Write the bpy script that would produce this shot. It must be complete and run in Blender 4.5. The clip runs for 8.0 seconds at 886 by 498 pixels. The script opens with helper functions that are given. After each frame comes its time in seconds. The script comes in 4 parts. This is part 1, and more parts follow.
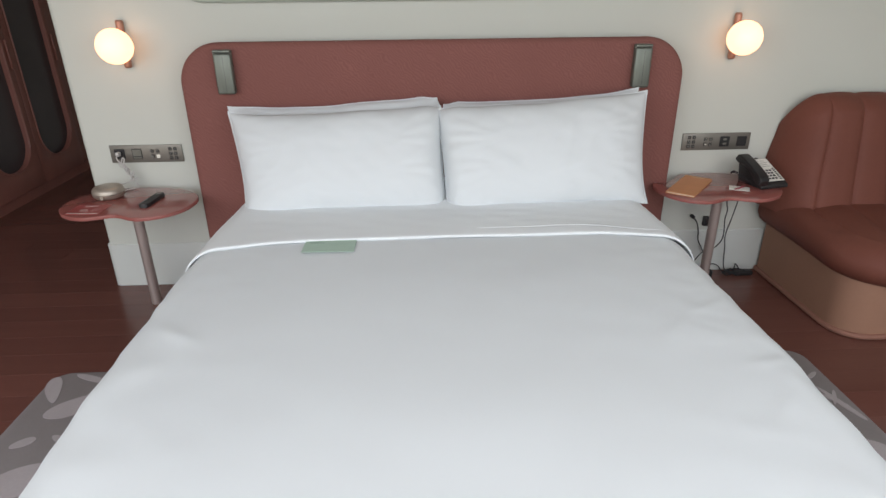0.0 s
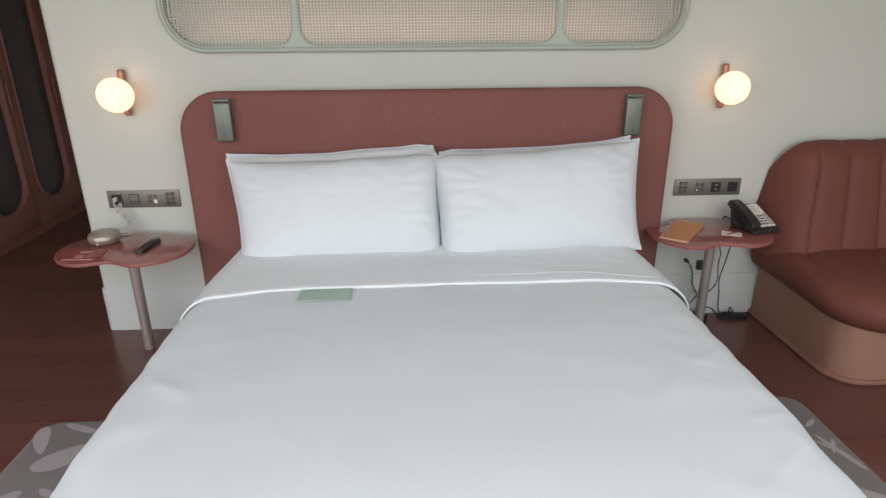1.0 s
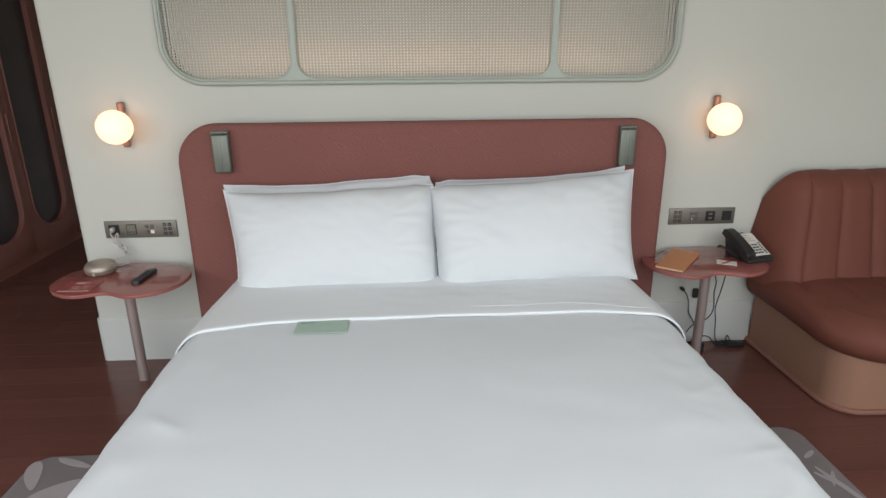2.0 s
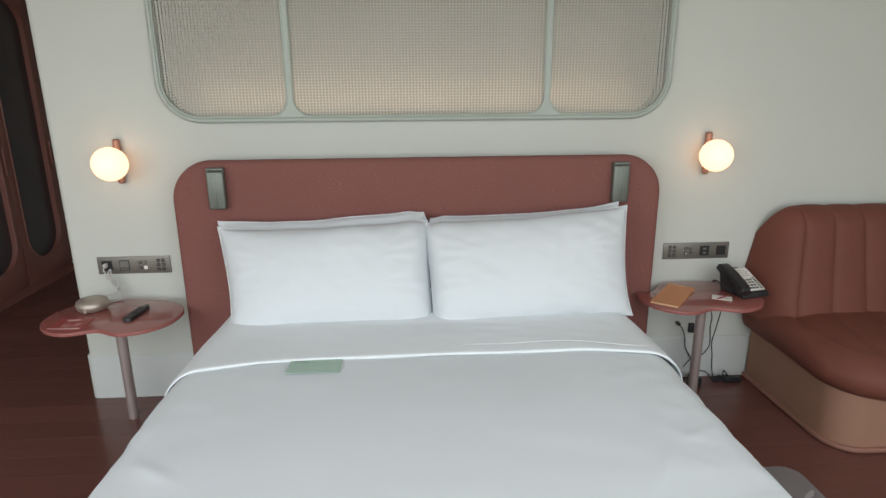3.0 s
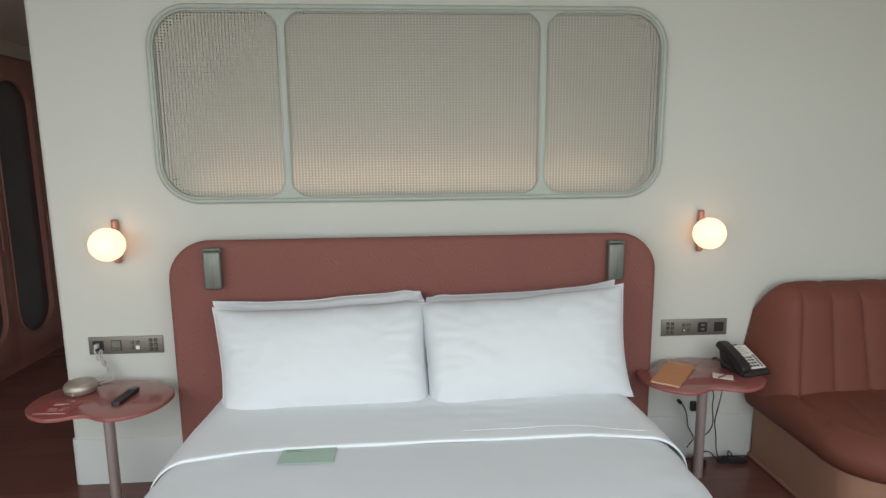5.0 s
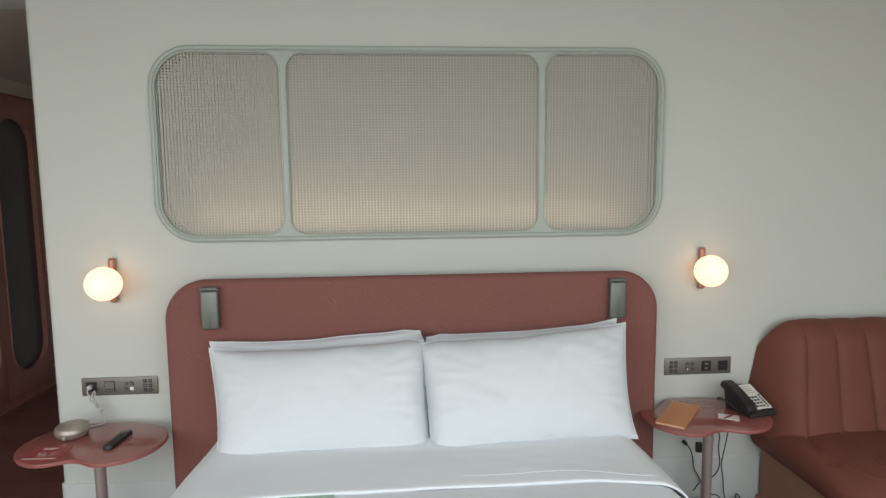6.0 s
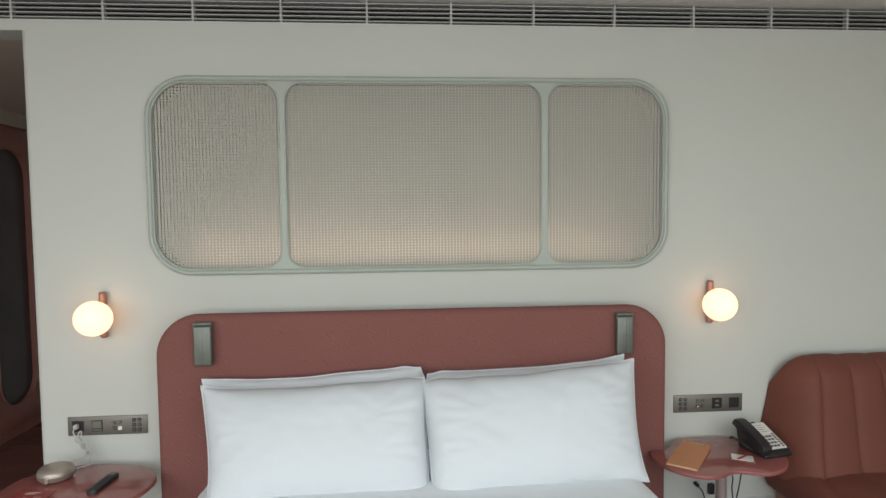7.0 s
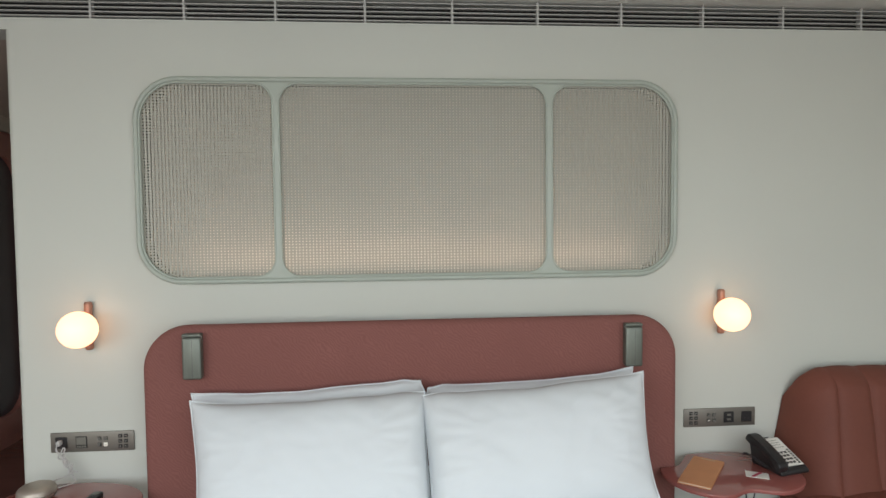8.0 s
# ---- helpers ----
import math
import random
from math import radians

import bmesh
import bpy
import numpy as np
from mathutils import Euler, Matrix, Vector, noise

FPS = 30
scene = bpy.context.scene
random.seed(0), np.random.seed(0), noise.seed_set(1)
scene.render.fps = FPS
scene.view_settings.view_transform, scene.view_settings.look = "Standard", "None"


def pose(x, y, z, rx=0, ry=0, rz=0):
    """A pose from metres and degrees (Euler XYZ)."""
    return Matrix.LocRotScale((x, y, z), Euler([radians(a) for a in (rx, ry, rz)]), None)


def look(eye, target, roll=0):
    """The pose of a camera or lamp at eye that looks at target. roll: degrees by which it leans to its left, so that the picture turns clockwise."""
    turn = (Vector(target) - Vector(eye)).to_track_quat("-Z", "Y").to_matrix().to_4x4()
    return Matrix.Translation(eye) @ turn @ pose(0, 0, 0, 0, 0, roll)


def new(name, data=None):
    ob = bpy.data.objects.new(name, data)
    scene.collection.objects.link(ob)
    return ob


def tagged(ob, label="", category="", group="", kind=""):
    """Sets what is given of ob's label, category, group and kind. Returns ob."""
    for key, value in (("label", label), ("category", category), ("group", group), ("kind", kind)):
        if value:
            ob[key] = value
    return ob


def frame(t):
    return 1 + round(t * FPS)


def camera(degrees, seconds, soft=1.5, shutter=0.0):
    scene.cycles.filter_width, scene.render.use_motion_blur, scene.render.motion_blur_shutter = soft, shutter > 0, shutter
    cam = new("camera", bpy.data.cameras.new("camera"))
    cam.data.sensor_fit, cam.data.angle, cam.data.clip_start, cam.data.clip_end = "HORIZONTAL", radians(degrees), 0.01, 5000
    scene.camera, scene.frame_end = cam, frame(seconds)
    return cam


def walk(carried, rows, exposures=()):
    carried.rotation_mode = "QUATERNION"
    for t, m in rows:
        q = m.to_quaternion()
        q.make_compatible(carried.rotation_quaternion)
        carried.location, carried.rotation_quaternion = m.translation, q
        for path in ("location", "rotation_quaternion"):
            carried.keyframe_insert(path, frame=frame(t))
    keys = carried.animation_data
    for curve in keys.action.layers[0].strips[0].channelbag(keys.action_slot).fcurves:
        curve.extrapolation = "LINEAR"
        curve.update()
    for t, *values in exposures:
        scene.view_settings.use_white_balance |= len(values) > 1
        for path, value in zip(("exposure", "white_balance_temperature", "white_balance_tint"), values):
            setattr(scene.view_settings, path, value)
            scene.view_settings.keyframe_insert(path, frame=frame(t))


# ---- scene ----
cam = camera(73.7, 8.0)
PATH = [
    (0, (-0.076, -2.889, 1.443), (-0.008, -1.062, 0.632), -0.6),
    (0.5, (-0.081, -2.885, 1.465), (0.0, -1.033, 0.714), -0.5),
    (1, (-0.08, -2.879, 1.488), (0.009, -1.008, 0.788), -0.4),
    (1.5, (-0.081, -2.879, 1.505), (0.015, -0.995, 0.842), -0.4),
    (3, (-0.069, -2.86, 1.553), (0.047, -0.937, 1.017), -0.4),
    (3.5, (-0.068, -2.856, 1.574), (0.057, -0.919, 1.091), -0.4),
    (4, (-0.068, -2.853, 1.59), (0.059, -0.904, 1.157), -0.5),
    (4.5, (-0.069, -2.846, 1.606), (0.062, -0.886, 1.226), -0.5),
    (6, (-0.075, -2.818, 1.638), (0.067, -0.834, 1.425), -0.6),
    (6.5, (-0.081, -2.786, 1.654), (0.067, -0.798, 1.491), -0.6),
    (7, (-0.083, -2.743, 1.646), (0.066, -0.751, 1.533), -0.6),
    (7.5, (-0.086, -2.684, 1.647), (0.065, -0.692, 1.551), -0.6),
    (8, (-0.086, -2.635, 1.643), (0.069, -0.643, 1.554), -0.6),
]
walk(cam, [(t, look(eye, target, roll)) for t, eye, target, roll in PATH],
     exposures=[(0, 0.0, 6500, 10), (1.5, 0.0, 6500, 10), (3.0, 0.0, 6400, 6), (8.0, 0.0, 6400, 6)])

# ---- light ----
world = bpy.data.worlds.new("daylight")
scene.world = world
world.use_nodes = True
sky = world.node_tree.nodes.new("ShaderNodeTexSky")
sky.sky_type, sky.sun_disc = "NISHITA", False
sky.sun_elevation, sky.sun_rotation = radians(40), radians(200)
world.node_tree.links.new(sky.outputs[0], world.node_tree.nodes["Background"].inputs[0])
world.node_tree.nodes["Background"].inputs[1].default_value = 0.1

scene.view_settings.exposure = 0.0


def area_lamp(name, m, width, height, watts, colour):
    data = bpy.data.lights.new(name, "AREA")
    data.shape, data.size, data.size_y, data.energy, data.color = "RECTANGLE", width, height, watts, colour
    ob = new(name, data)
    ob.matrix_basis = m
    return ob


# daylight that comes in by the window behind the bed's foot
area_lamp("window_daylight", look((-0.8, -3.66, 1.6), (-0.8, 0, -1.95)), 7.2, 2.1, 133, (0.95, 0.97, 1.0))


# the warm strip inside the screen over the headboard
area_lamp("screen_strip_light", look((0, 0.03, 1.425), (0, 0.062, 2.2)), 2.1, 0.02, 2.6, (1.0, 0.74, 0.58))


# ---- materials ----
def mat(name, colour, rough=0.6, metal=0.0, vary=0.08, scale=6.0, bump=0.0, bump_scale=200.0, rough_vary=0.0, coat=0.0, fine=0.0, stretch=(1, 1, 1), random_vary=0.0, sheen=0.0, spec=0.5):
    """A surface with broad and fine variation of its colour, and a fine relief."""
    m = bpy.data.materials.new(name)
    m.use_nodes = True
    nt = m.node_tree
    n, l = nt.nodes, nt.links
    b = n["Principled BSDF"]
    b.inputs["Roughness"].default_value, b.inputs["Metallic"].default_value = rough, metal
    b.inputs["Coat Weight"].default_value, b.inputs["Sheen Weight"].default_value = coat, sheen
    b.inputs["Specular IOR Level"].default_value = spec
    b.inputs["Coat Roughness"].default_value = 0.06
    tc = n.new("ShaderNodeTexCoord")
    mp = n.new("ShaderNodeMapping")
    mp.inputs["Scale"].default_value = stretch
    l.new(tc.outputs["Object"], mp.inputs["Vector"])

    def noise_at(s, detail):
        t = n.new("ShaderNodeTexNoise")
        t.inputs["Scale"].default_value, t.inputs["Detail"].default_value = s, detail
        l.new(mp.outputs[0], t.inputs["Vector"])
        return t.outputs["Fac"]

    broad, grain = noise_at(scale, 4), noise_at(scale * 14, 3)
    mixed = n.new("ShaderNodeMath")
    mixed.operation = "MULTIPLY_ADD"
    l.new(grain, mixed.inputs[0])
    mixed.inputs[1].default_value = fine
    l.new(broad, mixed.inputs[2])
    ramp = n.new("ShaderNodeMapRange")
    ramp.inputs[1].default_value, ramp.inputs[2].default_value = 0.3, 0.7 + fine
    ramp.inputs[3].default_value, ramp.inputs[4].default_value = 1 - vary, 1 + vary
    l.new(mixed.outputs[0], ramp.inputs[0])
    value = ramp.outputs[0]
    if random_vary:
        info = n.new("ShaderNodeObjectInfo")
        r = n.new("ShaderNodeMapRange")
        r.inputs[3].default_value, r.inputs[4].default_value = 1 - random_vary, 1 + random_vary
        l.new(info.outputs["Random"], r.inputs[0])
        mul = n.new("ShaderNodeMath")
        mul.operation = "MULTIPLY"
        l.new(value, mul.inputs[0]), l.new(r.outputs[0], mul.inputs[1])
        value = mul.outputs[0]
    hsv = n.new("ShaderNodeHueSaturation")
    hsv.inputs["Color"].default_value = (*colour, 1)
    l.new(value, hsv.inputs["Value"])
    l.new(hsv.outputs[0], b.inputs["Base Color"])
    if rough_vary:
        rr = n.new("ShaderNodeMapRange")
        rr.inputs[3].default_value, rr.inputs[4].default_value = rough - rough_vary, rough + rough_vary
        l.new(broad, rr.inputs[0])
        l.new(rr.outputs[0], b.inputs["Roughness"])
    if bump:
        bp = n.new("ShaderNodeBump")
        bp.inputs["Strength"].default_value, bp.inputs["Distance"].default_value = bump, 0.002
        l.new(noise_at(bump_scale, 3), bp.inputs["Height"])
        l.new(bp.outputs[0], b.inputs["Normal"])
    return m


def glow(name, colour, strength):
    m = bpy.data.materials.new(name)
    m.use_nodes = True
    b = m.node_tree.nodes["Principled BSDF"]
    b.inputs["Base Color"].default_value = (*colour, 1)
    b.inputs["Emission Color"].default_value, b.inputs["Emission Strength"].default_value = (*colour, 1), strength
    return m


def weave(name, colour, dark, period, rough=0.85):
    """Upholstery with a wavering diagonal rib."""
    m = mat(name, colour, rough, vary=0.1, scale=5, fine=0.5, sheen=0.0, spec=0.25)
    n, l = m.node_tree.nodes, m.node_tree.links
    tc = n.new("ShaderNodeTexCoord")
    wave = n.new("ShaderNodeTexWave")
    wave.wave_type, wave.bands_direction = "BANDS", "DIAGONAL"
    wave.inputs["Scale"].default_value, wave.inputs["Distortion"].default_value = period, 13
    wave.inputs["Detail"].default_value, wave.inputs["Detail Scale"].default_value = 2.5, 0.6
    l.new(tc.outputs["Object"], wave.inputs["Vector"])
    bp = n.new("ShaderNodeBump")
    bp.inputs["Distance"].default_value = 0.002
    # the rib stands out in patches
    patch = n.new("ShaderNodeTexNoise")
    patch.inputs["Scale"].default_value, patch.inputs["Detail"].default_value = 6, 2
    l.new(tc.outputs["Object"], patch.inputs["Vector"])
    worn = n.new("ShaderNodeMapRange")
    worn.inputs[1].default_value, worn.inputs[2].default_value = 0.42, 0.66
    worn.inputs[3].default_value, worn.inputs[4].default_value = 0.03, 0.2
    l.new(patch.outputs["Fac"], worn.inputs[0])
    l.new(worn.outputs[0], bp.inputs["Strength"])
    l.new(wave.outputs["Fac"], bp.inputs["Height"])
    b = n["Principled BSDF"]
    l.new(bp.outputs[0], b.inputs["Normal"])
    mix = n.new("ShaderNodeMix")
    mix.data_type = "RGBA"
    base = b.inputs["Base Color"].links[0].from_socket
    l.new(wave.outputs["Fac"], mix.inputs[0])
    mix.inputs[6].default_value = (*dark, 1)
    l.new(base, mix.inputs[7])
    l.new(mix.outputs[2], b.inputs["Base Color"])
    return m


PAINT = mat("wall_paint", (0.588, 0.597, 0.542), 0.75, vary=0.015, scale=1.5, bump=0.12, bump_scale=260)
CEIL = mat("ceiling_paint", (0.70, 0.68, 0.63), 0.8, vary=0.02, scale=1.5, bump=0.1, bump_scale=200)
BULKHEAD = mat("beige_bulkhead_paint", (0.50, 0.43, 0.36), 0.8, vary=0.03, scale=1.5, bump=0.1, bump_scale=200)
BASE = mat("baseboard_paint", (0.62, 0.64, 0.61), 0.5, vary=0.02, scale=3)
FLOOR = mat("stained_floor_wood", (0.155, 0.064, 0.05), 0.2, vary=0.11, scale=3, fine=0.6, stretch=(0.35, 6, 6), bump=0.04, bump_scale=60, rough_vary=0.04, random_vary=0.08)
GAP = mat("floor_joint", (0.03, 0.012, 0.01), 0.7, vary=0.1)
RUG = mat("rug_ground", (0.26, 0.235, 0.235), 0.95, vary=0.08, scale=8, fine=0.8, bump=0.6, bump_scale=420, spec=0.2)
RUG_PALE = mat("rug_pattern", (0.40, 0.36, 0.365), 0.95, vary=0.1, scale=9, fine=0.9, bump=0.6, bump_scale=420, spec=0.2)
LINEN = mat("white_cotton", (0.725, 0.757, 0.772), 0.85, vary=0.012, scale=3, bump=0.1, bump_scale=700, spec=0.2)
# same white cotton, darker on pillows, paler on the sheet, to even the light
COTTON_DIMMED = mat("pillow_cotton_dimmed", (0.675, 0.70, 0.715), 0.85, vary=0.012, scale=3, bump=0.1, bump_scale=700, spec=0.2)
COTTON_LIFTED = mat("sheet_cotton_lifted", (0.80, 0.828, 0.84), 0.85, vary=0.012, scale=3, bump=0.1, bump_scale=700, spec=0.2)
HEADBOARD = weave("headboard_weave", (0.232, 0.096, 0.082), (0.205, 0.082, 0.07), 38)
PEWTER = mat("brushed_pewter", (0.185, 0.20, 0.173), 0.48, 0.6, vary=0.2, scale=9, stretch=(4, 4, 0.6), fine=0.3)
STEEL = mat("plate_metal", (0.21, 0.195, 0.17), 0.45, 0.55, vary=0.06, scale=9, stretch=(0.5, 6, 6), fine=0.4)
BLACK = mat("black_plastic", (0.018, 0.017, 0.018), 0.42, vary=0.15, scale=30, bump=0.15, bump_scale=900)
KEYCAP = mat("key_plastic", (0.03, 0.028, 0.027), 0.5, vary=0.1, scale=30)
LCD = mat("grey_display", (0.17, 0.165, 0.14), 0.3, vary=0.08, scale=40)
CARD_WHITE = mat("printed_white", (0.75, 0.73, 0.68), 0.55, vary=0.03, scale=20)
SHEETMETAL = mat("perforated_sheet_paint", (0.398, 0.385, 0.328), 0.5, vary=0.03, scale=3)
SAGE = mat("sage_frame_paint", (0.405, 0.44, 0.385), 0.42, vary=0.03, scale=5, bump=0.08, bump_scale=120)
RECESS = mat("recess_paint", (0.75, 0.69, 0.61), 0.8, vary=0.04, scale=4)
STRIP = glow("light_strip", (1.0, 0.83, 0.66), 2)
OPAL = glow("opal_glass_glow", (1.0, 0.56, 0.34), 1.8)
COPPER = mat("terracotta_lacquer", (0.40, 0.20, 0.14), 0.4, 0.25, vary=0.06, scale=20)
ROSE = mat("rose_lacquer", (0.30, 0.098, 0.085), 0.12, vary=0.04, scale=6, coat=0.25, fine=0.2)
POST = mat("rose_grey_metal", (0.40, 0.325, 0.30), 0.4, 0.35, vary=0.05, scale=8)
LEATHER = mat("terracotta_leather", (0.165, 0.057, 0.04), 0.62, vary=0.12, scale=5, fine=0.5, bump=0.35, bump_scale=230, rough_vary=0.05, spec=0.22)
PLINTH = mat("plinth_upholstery", (0.335, 0.185, 0.125), 0.75, vary=0.06, scale=5, fine=0.5, bump=0.25, bump_scale=300, spec=0.25)
WELT = mat("plinth_welt", (0.285, 0.135, 0.097), 0.7, vary=0.06, scale=20)
MAROON = mat("maroon_lacquered_wood", (0.33, 0.135, 0.107), 0.42, vary=0.12, scale=3, fine=0.4, stretch=(3, 3, 0.5), bump=0.05, bump_scale=90)
SMOKE = mat("smoked_glass", (0.09, 0.074, 0.077), 0.25, vary=0.1, scale=2)
GRILLE_SHADE = mat("grille_gap_shade", (0.012, 0.01, 0.009), 0.8, vary=0.1)
ALU = mat("grille_aluminium", (0.52, 0.51, 0.485), 0.45, 0.2, vary=0.05, scale=10)
GOLD = mat("champagne_metal", (0.43, 0.375, 0.315), 0.4, 0.55, vary=0.05, scale=20, bump=0.05, bump_scale=900)
WHITE_CORD = mat("white_cord", (0.56, 0.54, 0.52), 0.5, vary=0.05, scale=30)
BLACK_CORD = mat("black_cord", (0.02, 0.02, 0.022), 0.5, vary=0.1, scale=30)
RED_CARD = mat("red_printed_card", (0.33, 0.065, 0.06), 0.4, vary=0.05, scale=15)
RED_INK = mat("red_ink", (0.42, 0.03, 0.07), 0.4, vary=0.05, scale=15)
PINK_PRINT = mat("pale_print", (0.75, 0.60, 0.56), 0.5, vary=0.05, scale=40)
KRAFT = mat("tan_kraft_cover", (0.60, 0.27, 0.12), 0.6, vary=0.08, scale=14, fine=0.5, bump=0.1, bump_scale=500)
PAPER = mat("page_edges", (0.66, 0.55, 0.40), 0.8, vary=0.08, scale=40)
MINT = mat("mint_card", (0.41, 0.54, 0.45), 0.6, vary=0.04, scale=20)
MINT_INK = mat("mint_print", (0.16, 0.24, 0.2), 0.6, vary=0.04, scale=20)
ICON = mat("key_print", (0.42, 0.41, 0.37), 0.5, vary=0.04, scale=40)
LIT_KEY = glow("lit_key", (0.8, 0.76, 0.68), 0.1)


# ---- shaping ----
def part(name, bm, material, parent=None, label="", smooth=True):
    """Links a bmesh as one mesh object, under a thing or a part."""
    bmesh.ops.recalc_face_normals(bm, faces=bm.faces)
    me = bpy.data.meshes.new(name)
    bm.to_mesh(me)
    bm.free()
    if smooth:
        me.shade_smooth()
        me.set_sharp_from_angle(angle=radians(42))
    me.materials.append(material)
    ob = new(name, me)
    ob.parent = parent
    if label:
        ob["label"] = label
    return ob


def raw_part(name, verts, faces, material, parent=None, label="", smooth=True):
    me = bpy.data.meshes.new(name)
    me.from_pydata(verts, [], faces)
    if smooth:
        me.shade_smooth()
        me.set_sharp_from_angle(angle=radians(42))
    me.materials.append(material)
    ob = new(name, me)
    ob.parent = parent
    if label:
        ob["label"] = label
    return ob


def thing(name, at, label, category, group="", kind="", turn=0.0):
    ob = new(name)
    ob.empty_display_size = 0.1
    ob.matrix_basis = pose(*at, 0, 0, turn)
    return tagged(ob, label, category, group, kind)


def box(x0, x1, y0, y1, z0, z1, bevel=0.0, segments=2):
    bm = bmesh.new()
    bmesh.ops.create_cube(bm, size=1.0)
    bmesh.ops.transform(bm, matrix=Matrix.Translation(((x0 + x1) / 2, (y0 + y1) / 2, (z0 + z1) / 2)) @ Matrix.Diagonal((x1 - x0, y1 - y0, z1 - z0, 1)), verts=bm.verts)
    if bevel:
        bmesh.ops.bevel(bm, geom=bm.edges[:], offset=bevel, segments=segments, profile=0.5, affect="EDGES")
    return bm


def join(bms):
    out = bmesh.new()
    for b in bms:
        me = bpy.data.meshes.new("tmp")
        b.to_mesh(me)
        b.free()
        out.from_mesh(me)
        bpy.data.meshes.remove(me)
    return out


def round_rect(x0, x1, z0, z1, radii, n=10):
    """A closed outline; radii for bottom left, bottom right, top right, top left."""
    pts = []
    for (cx, cz, a0), r in zip(((x0, z0, 180), (x1, z0, 270), (x1, z1, 0), (x0, z1, 90)), radii):
        ox = cx + (r if cx == x0 else -r)
        oz = cz + (r if cz == z0 else -r)
        for k in range(n + 1):
            a = radians(a0 + 90 * k / n)
            pts.append((ox + r * math.cos(a), oz + r * math.sin(a)))
    return pts


def slab(loop, y0, y1, holes=(), bevel=0.0, segments=3, axes="xz"):
    """An outline in the xz plane (or yz, xy), with holes, given thickness from y0 to y1; y0 is the face with the bevel."""
    bm = bmesh.new()

    def put(p, d):
        return {"xz": (p[0], d, p[1]), "xy": (p[0], p[1], d), "yz": (d, p[0], p[1])}[axes]

    edges = []
    for lp in (loop, *holes):
        vs = [bm.verts.new(put(p, y0)) for p in lp]
        edges += [bm.edges.new((vs[i], vs[(i + 1) % len(vs)])) for i in range(len(vs))]
    if holes:
        bmesh.ops.triangle_fill(bm, use_beauty=True, use_dissolve=False, edges=edges)
    else:
        bm.faces.new([e.verts[0] for e in edges])
    rim = [e for e in bm.edges if e.is_boundary]
    made = bmesh.ops.extrude_face_region(bm, geom=bm.faces[:])
    moved = [v for v in made["geom"] if isinstance(v, bmesh.types.BMVert)]
    bmesh.ops.translate(bm, vec=Vector(put((0, 0), y1)) - Vector(put((0, 0), y0)), verts=moved)
    if bevel:
        bmesh.ops.bevel(bm, geom=[e for e in rim if e.is_valid], offset=bevel, segments=segments, profile=0.5, affect="EDGES")
    return bm


def tube(points, radius, sides=8, closed=False):
    """A round bar or cord along points."""
    pts = [Vector(p) for p in points]
    n = len(pts)
    verts, faces = [], []
    up = Vector((0.13, 0.31, 0.94)).normalized()
    for i, p in enumerate(pts):
        d = (pts[(i + 1) % n] - pts[i - 1]) if closed or 0 < i < n - 1 else (pts[1] - pts[0] if i == 0 else pts[-1] - pts[-2])
        d.normalize()
        a = d.cross(up)
        if a.length < 1e-3:
            a = d.cross(Vector((1, 0, 0)))
        a.normalize()
        b = d.cross(a)
        for k in range(sides):
            t = 2 * math.pi * k / sides
            verts.append(p + radius * (math.cos(t) * a + math.sin(t) * b))
    for i in range(n if closed else n - 1):
        for k in range(sides):
            j, k2 = (i + 1) % n, (k + 1) % sides
            faces.append((i * sides + k, i * sides + k2, j * sides + k2, j * sides + k))
    bm = bmesh.new()
    vs = [bm.verts.new(v) for v in verts]
    for f in faces:
        bm.faces.new([vs[i] for i in f])
    if not closed:
        bm.faces.new(vs[:sides])
        bm.faces.new(vs[-sides:])
    return bm


def smooth_line(points, steps=8):
    """Catmull-Rom through the points."""
    p = [Vector(q) for q in points]
    p = [2 * p[0] - p[1], *p, 2 * p[-1] - p[-2]]
    out = []
    for i in range(1, len(p) - 2):
        for s in range(steps):
            t = s / steps
            out.append(0.5 * (2 * p[i] + (p[i + 1] - p[i - 1]) * t + (2 * p[i - 1] - 5 * p[i] + 4 * p[i + 1] - p[i + 2]) * t * t + (3 * p[i] - p[i - 1] - 3 * p[i + 1] + p[i + 2]) * t ** 3))
    out.append(p[-2])
    return out


def lathe(profile, segments=40, at=(0, 0, 0)):
    """Turned about z; profile of (radius, height)."""
    bm = bmesh.new()
    rings = []
    for r, z in profile:
        if r < 1e-5:
            rings.append([bm.verts.new((at[0], at[1], at[2] + z))])
        else:
            rings.append([bm.verts.new((at[0] + r * math.cos(2 * math.pi * k / segments), at[1] + r * math.sin(2 * math.pi * k / segments), at[2] + z)) for k in range(segments)])
    for a, b in zip(rings, rings[1:]):
        for k in range(segments):
            k2 = (k + 1) % segments
            if len(a) == 1:
                bm.faces.new((a[0], b[k], b[k2]))
            elif len(b) == 1:
                bm.faces.new((a[k], b[0], a[k2]))
            else:
                bm.faces.new((a[k], b[k], b[k2], a[k2]))
    return bm


def loft(nu, nv, f):
    """A grid sheet of points f(u, v), both from 0 to 1."""
    bm = bmesh.new()
    vs = [[bm.verts.new(f(i / nu, j / nv)) for j in range(nv + 1)] for i in range(nu + 1)]
    for i in range(nu):
        for j in range(nv):
            bm.faces.new((vs[i][j], vs[i + 1][j], vs[i + 1][j + 1], vs[i][j + 1]))
    return bm


def fract(x, y, z, s):
    return noise.noise(Vector((x * s, y * s, z * s)))


def ease(a, b, x):
    t = min(1.0, max(0.0, (x - a) / (b - a)))  # b may lie below a
    return t * t * (3 - 2 * t)


